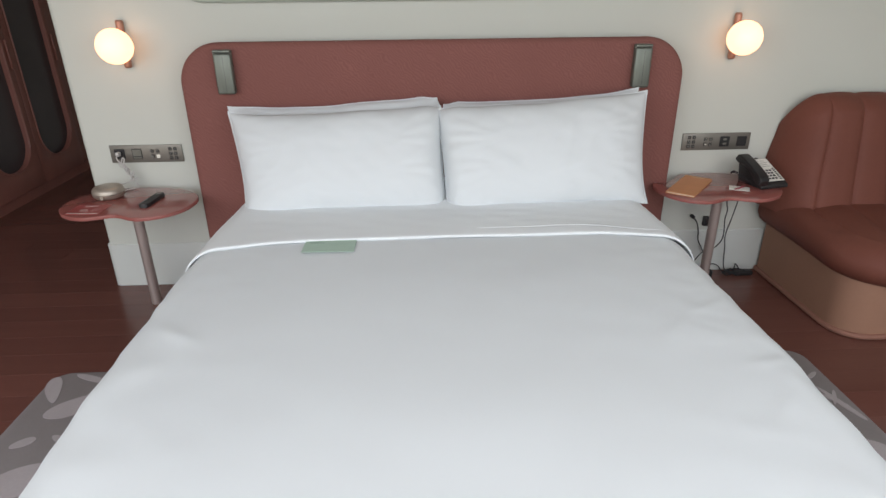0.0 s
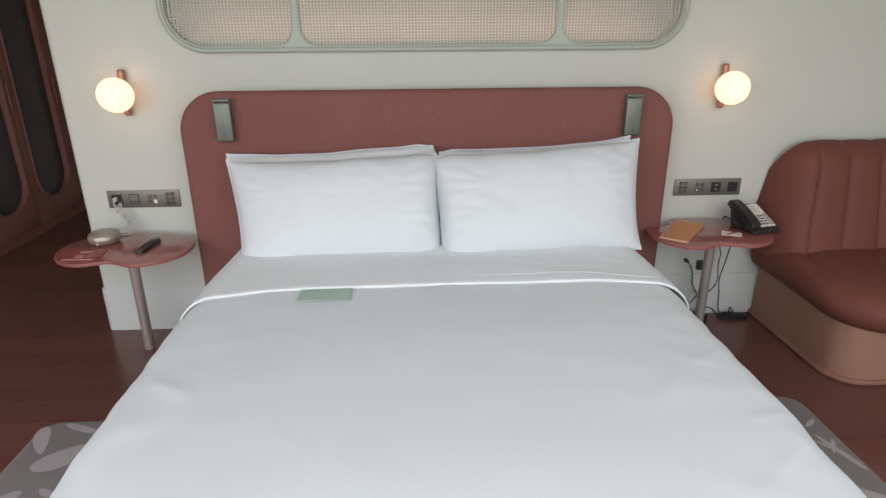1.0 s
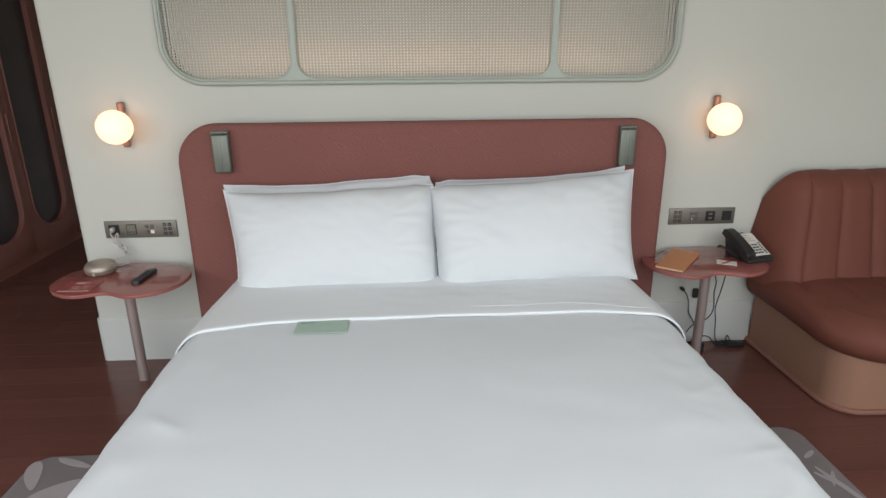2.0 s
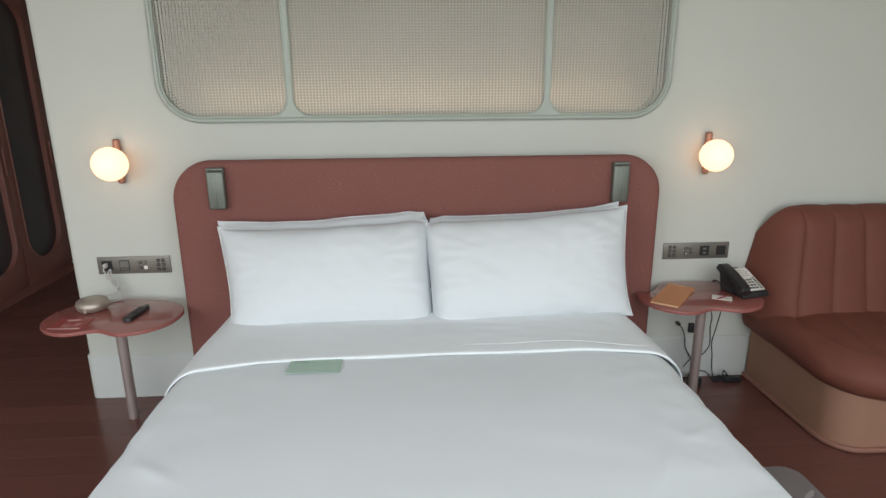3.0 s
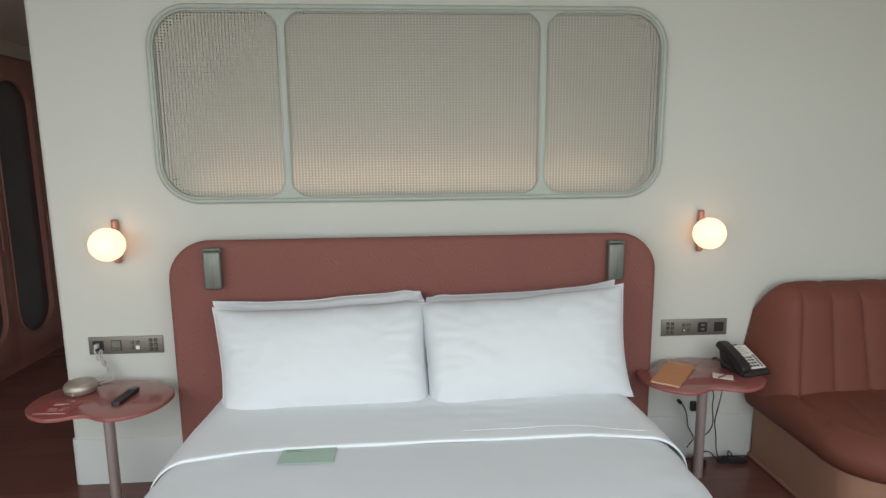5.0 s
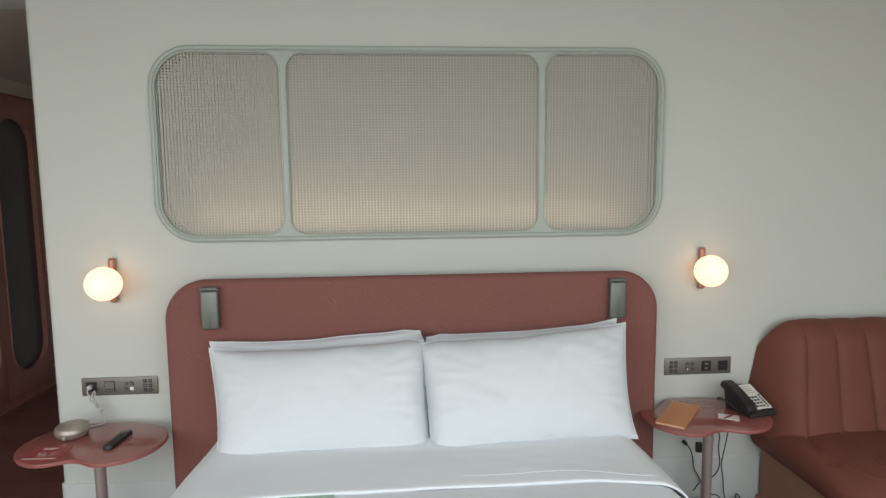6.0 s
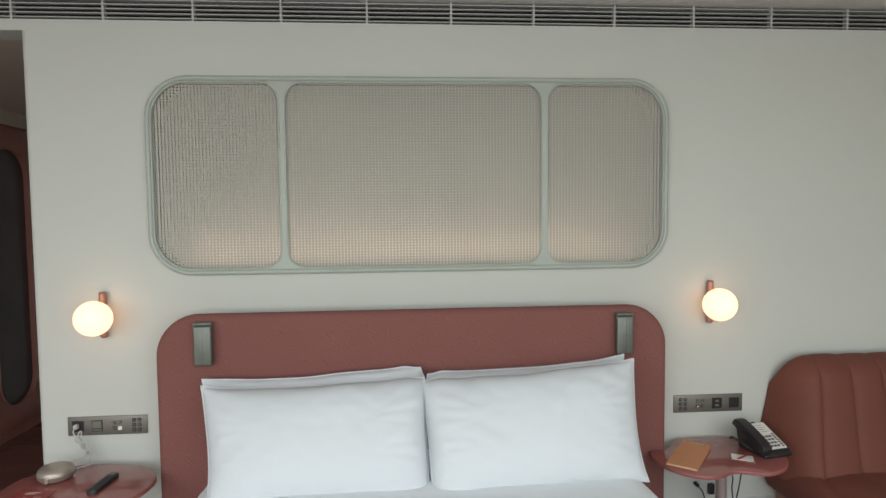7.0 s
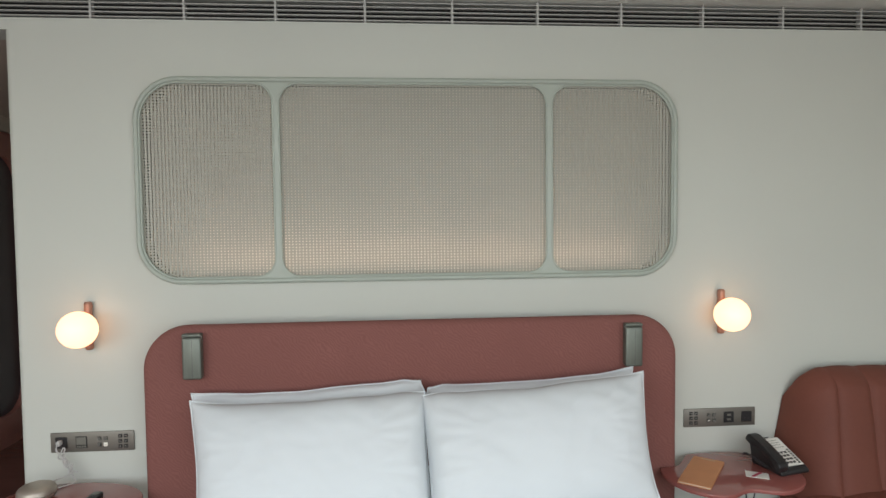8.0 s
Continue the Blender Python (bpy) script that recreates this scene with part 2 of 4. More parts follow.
# ---- the room ----
WX, EX, SY, NY, H = -5.6, 3.3, -3.85, 2.7, 2.62
EDGE = -1.711          # where the bed wall ends at the passage
HEAD = 2.468            # underside of the beam over the passage
GRILLE = 2.517         # lower edge of the air grille

floor = tagged(part("floor", box(WX - 0.2, EX + 0.2, SY - 0.2, NY + 0.2, -0.2, -0.012), GAP), "dark red-brown stained wooden plank floor", "floor", kind="structure")
tagged(part("ceiling", box(WX - 0.2, EX + 0.2, SY - 0.2, 0.15, H, H + 0.15), CEIL), "plain off-white painted ceiling", "ceiling", kind="structure")
tagged(part("ceiling_2", box(WX - 0.2, EX + 0.2, 0.151, NY + 0.2, HEAD, H + 0.15), BULKHEAD), "lower beige passage ceiling", "ceiling", kind="structure")

PANEL = (-1.193, 1.193, 1.388, 2.276)      # outer edge of the screen over the headboard
hole = round_rect(PANEL[0] + 0.014, PANEL[1] - 0.014, PANEL[2] + 0.014, PANEL[3] - 0.014, (0.18,) * 4)
wall = join([
    slab([(EDGE + 0.028, 0), (EX, 0), (EX, GRILLE), (EDGE + 0.028, GRILLE)], 0, 0.15, [hole]),
    loft(8, 1, lambda u, v: (EDGE + 0.028 - 0.028 * math.sin(u * math.pi / 2), 0.028 - 0.028 * math.cos(u * math.pi / 2), HEAD * v)),
    loft(1, 1, lambda u, v: (EDGE, 0.028 + 0.122 * u, HEAD * v)),
    box(WX, EDGE + 0.028, 0.0, 0.15, HEAD, GRILLE),
    box(WX, EX, 0.11, 0.15, GRILLE, H),
])
tagged(part("wall_north", wall, PAINT), "off-white painted wall behind the bed, rounded end", "wall", kind="structure")
tagged(part("wall_east", box(EX, EX + 0.2, SY, 0.15, 0, H), PAINT), "plain off-white side wall", "wall", kind="structure")
tagged(part("wall_west", box(WX - 0.2, WX, SY, NY, 0, H), PAINT), "plain off-white side wall", "wall", kind="structure")
tagged(part("wall_wardrobe_back", box(-3.8, -3.602, 0.0, NY, 0, HEAD), PAINT), "plain wall behind the wardrobe", "wall", kind="structure")
tagged(part("wall_passage", box(WX, EDGE + 1.6, NY, NY + 0.2, 0, HEAD), PAINT), "plain wall closing the passage", "wall", kind="structure")
tagged(part("wall_passage_side", box(EDGE + 0.03, EDGE + 0.15, 0.15, NY, 0, HEAD), PAINT), "plain side wall of the passage", "wall", kind="structure")
south = slab([(WX, 0), (EX, 0), (EX, H), (WX, H)], SY - 0.2, SY, [[(-5.2, 0.1), (2.8, 0.1), (2.8, 2.52), (-5.2, 2.52)]])
tagged(part("wall_south", south, PAINT, smooth=False), "plain wall with a wide window", "wall", kind="structure")


def baseboard():
    """Follows the bed wall and its rounded end."""
    line = [(1.76, 0.0)] + [(EDGE + 0.028, 0.0)]
    line += [(EDGE + 0.028 - 0.028 * math.sin(radians(a)), 0.028 - 0.028 * math.cos(radians(a))) for a in range(15, 91, 15)] + [(EDGE, 0.15)]
    prof = [(0.0, 0.236), (0.006, 0.236), (0.011, 0.231), (0.012, 0.0), (0.0, 0.0)]
    bm = bmesh.new()
    rows = []
    for i, p in enumerate(line):
        a, b = Vector(line[max(0, i - 1)]), Vector(line[min(len(line) - 1, i + 1)])
        d = (b - a).normalized()
        out = Vector((-d.y, d.x))
        out = Vector((d.y, -d.x)) if Vector((d.y, -d.x)).dot(Vector((-0.7, -1))) > 0 else out
        rows.append([bm.verts.new((p[0] + out.x * o, p[1] + out.y * o, z)) for o, z in prof])
    for r, q in zip(rows, rows[1:]):
        for k in range(len(prof) - 1):
            bm.faces.new((r[k], r[k + 1], q[k + 1], q[k]))
    return bm


tagged(part("baseboard", baseboard(), BASE), "tall white painted baseboard round the wall's end", "baseboard", kind="structure")


def air_grille():
    g = thing("air_grille", (0, 0, GRILLE), "long dark linear air grille with thin metal bars", "air grille")
    top = H - GRILLE
    # the duct's shade is painted on: a near-black sheet behind the bars
    part("backing", box(WX, EX, 0.085, 0.105, 0.0, top), GRILLE_SHADE, g, "black sheet painted as the shade behind the bars")
    for k in range(5):
        z = 0.009 + k * 0.0195
        part("slat", box(WX, EX, 0.003, 0.02, z, z + 0.005, 0.001, 1), ALU, g)
    k = -16
    while k < 9:
        x = 0.171 + k * 0.383
        if WX < x < EX:
            part("divider", box(x - 0.005, x + 0.005, 0.002, 0.03, 0.001, top - 0.001, 0.001, 1), ALU, g)
        k += 1


air_grille()

win = thing("window_1", (-1.2, SY - 0.1, 0.1), "wide window with pale frame and clear panes", "window", kind="structure")
for x in (-3.97, -2.0, 0.0, 2.0, 3.97):
    part("window_frame", box(x - 0.03, x + 0.03, -0.03, 0.03, 0.0, 2.42, 0.004, 1), SAGE, win)
part("window_sill", box(-4.0, 4.0, -0.1, 0.1, -0.03, 0.0, 0.004, 1), PAINT, win)


# ---- wardrobe in the passage ----
def wardrobe():
    w = thing("wardrobe", (-3.0, 0.0, 0), "maroon wooden wardrobe with tall rounded dark glass insets", "wardrobe")
    y0, y1, top = 0.18, 2.55, 2.355
    part("body", box(-0.6, -0.05, y0, y1, 0.0, top, 0.004, 1), MAROON, w)
    part("plinth", box(-0.05, -0.012, y0, y1, 0.0, 0.07), MAROON, w)
    for c in (0.23 + 0.58, 1.388, 1.966):
        a, b = c - 0.2885, c + 0.2885
        oval = round_rect(c - 0.222, c + 0.222, 0.235, 2.18, (0.2,) * 4, 12)
        door = part("door", slab([(a, 0.075), (b, 0.075), (b, top - 0.004), (a, top - 0.004)], 0.0, -0.045, [oval], 0.003, 2, "yz"), MAROON, w)
        part("glass", box(-0.043, -0.036, c - 0.235, c + 0.235, 0.22, 2.195), SMOKE, door, "smoked dark glass inset")
        part("rim", tube([(0.0, p[0], p[1]) for p in oval], 0.007, 6, True), MAROON, door)
        part("handle", box(0.0, 0.014, b - 0.03, b - 0.012, 0.93, 1.13, 0.006, 2), MAROON, door, "short dark wooden pull")


wardrobe()
tagged(part("trim", box(-3.6, -3.004, 0.151, NY, 2.359, HEAD), BULKHEAD), "plain beige bulkhead over the wardrobe", "trim", kind="structure")


# ---- bed ----
CX, TOP = 0.0, 0.585
SIDE, RAD = 0.925, 0.12


def across(s, side=SIDE, r=RAD, drop=0.42):
    """The bed's cross-section: s from -1 to 1 gives x and the drop below the top."""
    flat, arc = side - r, r * math.pi / 2
    total = flat + arc + drop
    d = abs(s) * total
    sign = 1 if s >= 0 else -1
    if d < flat:
        return sign * d, 0.0
    if d < flat + arc:
        a = (d - flat) / r
        return sign * (flat + r * math.sin(a)), r * (1 - math.cos(a))
    return sign * (side + 0.03 * (d - flat - arc)), r + d - flat - arc


def narrow(y):
    """The bedding is drawn in a little towards the headboard."""
    return 0.03 * (1 - ease(0.2, 0.75, -y))


def duvet_point(u, v, lift=0.0):
    # spread the columns evenly over the top and the sides
    x, dx = across(2 * u - 1, SIDE + lift - 0.022 * ease(0.6, 1.0, v) - narrow(-0.16 - v * 2.05), RAD + lift)
    y = -0.16 - v * 2.05
    crown = 0.012 * (1 - min(1, (x / 0.9) ** 2))
    side = ease(0.7, 0.95, abs(x))
    z = TOP + crown - dx + lift
    soft = 0.0045 * fract(x, y, 0.2, 2.4) + 0.0018 * fract(x + 0.4 * y, y, 3.1, 8)
    pull = 0.006 * max(0, fract(x * 0.6 + y * 0.9, y * 0.5 - x * 0.8, 7.7, 9)) * ease(0.35, 0.85, abs(x))
    # short pinched folds along the right edge
    for px, py, turn in ((0.76, -1.42, 0.5), (0.79, -1.7, 0.2), (0.73, -1.86, 0.7), (0.6, -1.55, 0.9), (-0.74, -1.5, 2.5)):
        a, b = (x - px) * math.cos(turn) + (y - py) * math.sin(turn), (y - py) * math.cos(turn) - (x - px) * math.sin(turn)
        soft += 0.0032 * math.exp(-(b / 0.018) ** 2 - (a / 0.075) ** 2)
    z += soft + pull
    x += ((-0.008 - 0.012 * ease(0.3, 0.6, v)) * (x > 0) + 0.009 * fract(0.3 * x, y, 1.7 + (x > 0) * 5, 3.3) + 0.006 * fract(x, y, 9.0, 11)) * side * (1 if x > 0 else -1)
    if x < 0:
        x -= 0.005 * side * math.sin(math.pi * min(1.0, v / 0.9))
    drape = 0.018 * math.sin(y * 13 + (3 if x > 0 else 0) + 1.5 * fract(0, y, 4, 2)) * ease(0.1, 0.4, dx)
    return x + drape * (1 if x > 0 else -1), y, z


def bed():
    b = thing("bed", (0, -1.2, 0), "king-size upholstered bed base with thick white mattress", "bed")
    part("bed_base", box(-0.84, 0.84, -0.92, 1.03, 0.06, 0.28, 0.02, 3), PLINTH, b)
    part("mattress", box(-0.86, 0.86, -0.94, 1.04, 0.282, 0.555, 0.06, 4), LINEN, b)
    for x in (-0.75, 0.75):
        for y in (-0.8, 0.9):
            part("leg", lathe([(0, 0), (0.03, 0), (0.035, 0.06), (0, 0.06)], 16, (x, y, 0)), BLACK, b)
    d = tagged(part("duvet", loft(190, 190, lambda u, v: duvet_point(u, v)), LINEN), "smooth white cotton duvet drawn over the bed", "duvet")
    part("foot_drop", loft(60, 16, lambda u, v: ((2 * u - 1) * 0.93, -2.21 - 0.03 * math.sin(v * 2), TOP - 0.53 * v)), LINEN, d)


bed()


def sheet_fold(name, y_back, y_front, lift, thick, wave):
    """The turned-down top of the sheet: a band over the bed with a rolled front hem."""
    def f(u, v):
        s = 2 * u - 1
        x, dx = across(s, SIDE + lift - narrow(y_back + (y_front - y_back) * min(1, v / 0.86)), RAD + lift, 0.3)
        front = y_front - 0.05 * ease(0.55, 0.95, abs(x)) - 0.05 * dx + wave * fract(x, 0, lift * 90, 3.0) + 0.012 * x
        k = 1 / (1 - 0.14)
        if v < 0.86:
            y, dz = y_back + (front - y_back) * v * k, 0.0
        else:
            a = (v - 0.86) / 0.14 * math.pi
            lip = thick * (1 - 0.65 * ease(0.02, 0.12, dx))  # flatter where it hangs over the side
            y, dz = front - lip * 0.5 * math.sin(a), -lip * 0.5 * (1 - math.cos(a))
        ripple = 0.004 * fract(x * 1.3, y * 3, lift * 50, 2.0) + 0.0012 * fract(x * 3, y * 8, lift * 70, 3)
        crown = 0.012 * (1 - min(1, (x / 0.9) ** 2))
        n = dx / max(RAD, 1e-3)
        side = min(1.0, n)
        sx = 1 if x > 0 else -1
        if name == "hem":
            dz -= 0.007 * (1 - ease(-0.25, 0.35, x)) + 0.004 * ease(0.6, 0.9, x)
        return x + sx * (dz + ripple) * side, y, TOP + crown - dx + lift + (dz + ripple) * (1 - side * 0.7)
    return part(name, loft(130, 40, f), COTTON_LIFTED)


sheet = sheet_fold("sheet", -0.17, -0.885, 0.014, 0.012, 0.006)
tagged(sheet, "white cotton sheet turned down over the duvet", "bed sheet")
sheet_fold("hem", -0.45, -0.835, 0.0165, 0.0016, 0.03).parent = sheet



def pillow(at, lean, spin, yaw, w, w_in, h, t, seed, outer, label):
    """A soft rectangular pillow with pulled corners and creases; lean: degrees from upright."""
    def f(side):
        def g(u, v):
            a, b = 2 * u - 1, 2 * v - 1
            a, b = math.copysign(abs(a) ** 0.8, a), math.copysign(abs(b) ** 0.8, b)
            inner = a * outer < 0  # the side that butts against the other pillow
            if inner:
                x = w_in * a * (1 - 0.01 * (1 - b * b) * a * a + 0.022 * ease(0.1, 0.9, b) - 0.01 * ease(-0.55, -0.8, b) * ease(-1.0, -0.8, b))
            else:
                x = w / 2 * a * (1 - 0.045 * (1 - b * b) * a * a) * (1 - 0.105 * ease(1.0, -1.0, b))
            z = h / 2 * b * (1 - (0.10 if b > 0 else 0.05) * (1 - a * a) * b * b)
            fa, fb = min(1.0, abs(a) / 0.993), min(1.0, abs(b) / 0.986)
            ear = 0.0 if inner else (abs(a) * abs(b)) ** 14
            x, z = x + math.copysign(0.005 * ear, a), z + math.copysign(0.003 * ear, b)
            if inner:
                z -= 0.018 * ease(0.78, 1.0, abs(a)) * ease(0.6, 1.0, b)
                x -= math.copysign(0.02 * ease(0.55, 1.0, b) ** 2 * ease(0.75, 1.0, abs(a)) * (1 if t < 0.2 else 0.3), a)
            puff = ((1 - fa ** (9 if inner else 3.2)) * (1 - fb ** 2.6)) ** 0.52
            y = side * (t / 2 * puff + 0.0015)
            crease = 0.008 * fract(x + seed, z, side + seed, 5) + 0.004 * fract(x * 0.7 + z, z - x * 0.5, seed, 15) + 0.006 * (0.4 - abs(fract(x * 0.5 + z * 0.8, z - x, seed, 7)))
            ray = 0.0028 * math.sin(13 * math.atan2(abs(b) - 0.25, abs(a) - 0.4) + seed + 2 * fract(x, z, seed, 4)) * ease(0.5, 0.95, abs(a)) * puff
            ray += 0.002 * fract(x * 9 + seed, z * 30, seed, 1.0) * ease(0.75, 0.97, abs(a)) + 0.003 * fract(x * 26 + seed, z * 8, seed, 1.0) * ease(0.7, 0.97, abs(b))
            return x, y + side * (crease + ray) * min(1, 2.5 * puff), z + 0.009 * fract(x, seed, 1, 5) * abs(b)
        return g
    bm = join([loft(110, 70, f(-1)), loft(110, 70, f(1))])
    bmesh.ops.remove_doubles(bm, verts=bm.verts, dist=0.0035)
    ob = part("pillow", bm, COTTON_DIMMED)
    g, n = f(-1), 44
    edge = [(k / n, 0.0) for k in range(n)] + [(1.0, k / n) for k in range(n)] + [(1 - k / n, 1.0) for k in range(n)] + [(0.0, 1 - k / n) for k in range(n)]
    part("edge_seam", tube([g(u, v) for u, v in edge], 0.0034, 6, True), COTTON_DIMMED, ob)
    ob.matrix_basis = pose(*at) @ pose(0, 0, 0, 0, 0, yaw) @ pose(0, 0, 0, -lean, 0, 0) @ pose(0, 0, 0, 0, spin, 0)
    return tagged(ob, label, "pillow", "pillows on the bed")


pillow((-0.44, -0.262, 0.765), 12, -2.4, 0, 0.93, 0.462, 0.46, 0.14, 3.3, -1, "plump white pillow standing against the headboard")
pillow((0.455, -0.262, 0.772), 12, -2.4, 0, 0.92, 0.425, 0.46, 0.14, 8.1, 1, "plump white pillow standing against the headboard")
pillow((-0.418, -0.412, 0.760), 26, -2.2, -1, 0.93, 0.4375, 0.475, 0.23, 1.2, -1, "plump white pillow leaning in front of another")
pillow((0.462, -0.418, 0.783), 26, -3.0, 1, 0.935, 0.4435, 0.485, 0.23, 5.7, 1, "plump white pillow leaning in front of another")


def headboard():
    h = thing("headboard", (0, -0.004, 0), "wide red-brown woven headboard with rounded top corners", "headboard")
    loop = round_rect(-1.133, 1.133, 0.02, 1.232, (0.02, 0.02, 0.185, 0.185), 14)
    cushion = slab(loop, -0.156, -0.092, (), 0.0, 4)
    flat = [e for e in cushion.edges if abs(e.verts[0].co.y - e.verts[1].co.y) < 1e-6]
    bmesh.ops.bevel(cushion, geom=flat, offset=0.03, segments=5, profile=0.5, affect="EDGES")
    part("cushion", cushion, HEADBOARD, h)
    part("backing", slab(round_rect(-1.06, 1.06, 0.0, 1.12, (0.02, 0.02, 0.17, 0.17), 10), -0.092, 0.0), BLACK, h)


headboard()


def reading_lamp(x):
    r = thing("reading_lamp", (x, -0.158, 1.112), "folded brushed pewter reading lamp on the headboard", "reading lamp", "reading lamps")
    part("arm", box(-0.034, 0.034, -0.018, -0.001, -0.09, 0.09, 0.005, 2), PEWTER, r)
    head = part("head", box(-0.038, 0.038, -0.048, -0.019, -0.093, 0.079, 0.009, 3), PEWTER, r)
    part("cap", box(-0.038, 0.038, -0.046, -0.012, 0.0805, 0.093, 0.005, 3), PEWTER, r, "rounded pewter top cap")
    part("seam", box(0.0026, 0.0036, -0.0486, -0.0478, -0.083, 0.07), KEYCAP, head, "thin dark seam")
    part("hinge", tube([(-0.0395, -0.03, 0.0775), (0.0395, -0.03, 0.0775)], 0.005, 10), STEEL, r)


reading_lamp(-0.918)
reading_lamp(0.918)


# ---- screen over the headboard ----
def wall_screen():
    s = thing("wall_screen", (0, 0, 0), "sage-green framed perforated screen, lit from within below", "wall screen")
    x0, x1, z0, z1 = PANEL
    outer = round_rect(x0, x1, z0, z1, (0.19,) * 4, 14)
    rows = ((-1.168, -0.612, (0.165, 0.085, 0.085, 0.165)), (-0.586, 0.586, (0.085,) * 4), (0.612, 1.168, (0.085, 0.165, 0.165, 0.085)))
    panes = [round_rect(a, b, z0 + 0.026, z1 - 0.026, r, 10) for a, b, r in rows]
    frame_part = part("screen_frame", slab(outer, -0.022, -0.002, panes), SAGE, s)
    inset = [round_rect(x0 + 0.012, x1 - 0.012, z0 + 0.012, z1 - 0.012, (0.178,) * 4, 14)]
    part("outer_bead", tube([(p[0], -0.021, p[1]) for p in inset[0]], 0.0115, 10, True), SAGE, frame_part)
    for lp in panes:
        part("pane_bead", tube([(p[0], -0.020, p[1]) for p in lp], 0.005, 8, True), SAGE, frame_part)
    part("back", slab(hole, 0.125, 0.135), RECESS, s, "warm-lit back of the recess")
    bm = bmesh.new()
    front = [bm.verts.new((p[0], 0.001, p[1])) for p in hole]
    rear = [bm.verts.new((p[0], 0.125, p[1])) for p in hole]
    for i in range(len(hole)):
        j = (i + 1) % len(hole)
        bm.faces.new((front[i], front[j], rear[j], rear[i]))
    part("liner", bm, RECESS, s)
    part("light_strip", box(-1.06, 1.06, 0.008, 0.022, z0 + 0.018, z0 + 0.024), STRIP, s, "warm glowing light strip")
    pitch, rise, r = 0.0148, 0.0129, 0.0037
    octo = [(r * math.cos(radians(22.5 + 45 * k)), r * math.sin(radians(22.5 + 45 * k))) for k in range(8)]
    for (a, b, radii), lp in zip(rows, panes):
        nx, nz = round((b - a) / pitch) + 1, round((z1 - z0 - 0.052) / rise) + 1
        verts, faces = [], []
        cx, cz = (a + b) / 2, (z0 + z1) / 2
        h2, v2 = pitch / 2, rise / 2
        for i in range(nx):
            for j in range(nz):
                x, z = cx + (i - (nx - 1) / 2) * pitch, cz + (j - (nz - 1) / 2) * rise
                out = False
                for px, pz, rr in ((a, z0 + 0.026, radii[0]), (b, z0 + 0.026, radii[1]), (b, z1 - 0.026, radii[2]), (a, z1 - 0.026, radii[3])):
                    ox, oz = (px + rr if px == a else px - rr), (pz + rr if pz < cz else pz - rr)
                    dx, dz = (x - ox) * (1 if px == b else -1), (z - oz) * (1 if pz > cz else -1)
                    if dx > 0 and dz > 0 and math.hypot(dx, dz) > rr + 0.006:
                        out = True
                if out:
                    continue
                n = len(verts)
                corner = ((h2, v2), (-h2, v2), (-h2, -v2), (h2, -v2))
                verts += [(x + p[0], -0.008, z + p[1]) for p in octo]
                verts += [(x + p[0], -0.006, z + p[1]) for p in octo]
                verts += [(x + p[0], -0.008, z + p[1]) for p in corner]
                for q in range(4):
                    faces.append((n + 2 * q, n + 16 + q, n + 2 * q + 1))
                    nxt = (2 * q + 2) % 8
                    faces.append((n + 2 * q + 1, n + 16 + q, n + 16 + (q + 1) % 4, n + nxt))
                for q in range(8):
                    faces.append((n + q, n + (q + 1) % 8, n + 8 + (q + 1) % 8, n + 8 + q))
        raw_part("perforated_sheet", verts, faces, SHEETMETAL, s, "beige perforated metal sheet", smooth=False)


wall_screen()


# ---- wall lamps ----
def sconce(x):
    c = thing("wall_lamp", (x, 0, 1.22), "glowing opal globe wall lamp on a terracotta bar", "wall lamp", "lamps beside the bed")
    bar = [(0, 0), (0.011, 0.0), (0.0155, 0.004), (0.0165, 0.012), (0.0165, 0.193), (0.0155, 0.201), (0.011, 0.205), (0, 0.205)]
    part("bar", lathe(bar, 20, (0, -0.022, -0.1025)), COPPER, c, "terracotta lacquered bar")
    part("wall_mount", box(-0.012, 0.012, -0.02, -0.001, -0.03, 0.03, 0.003, 2), COPPER, c)
    arc = [(0.0755 * math.sin(radians(a)), -0.0755 * math.cos(radians(a))) for a in range(0, 181, 6)]
    arc[0], arc[-1] = (0, -0.0755), (0, 0.0755)
    part("globe", lathe(arc, 44, (0, -0.112, -0.002)), OPAL, c, "glowing opal glass globe")


sconce(-1.4)
sconce(1.405)


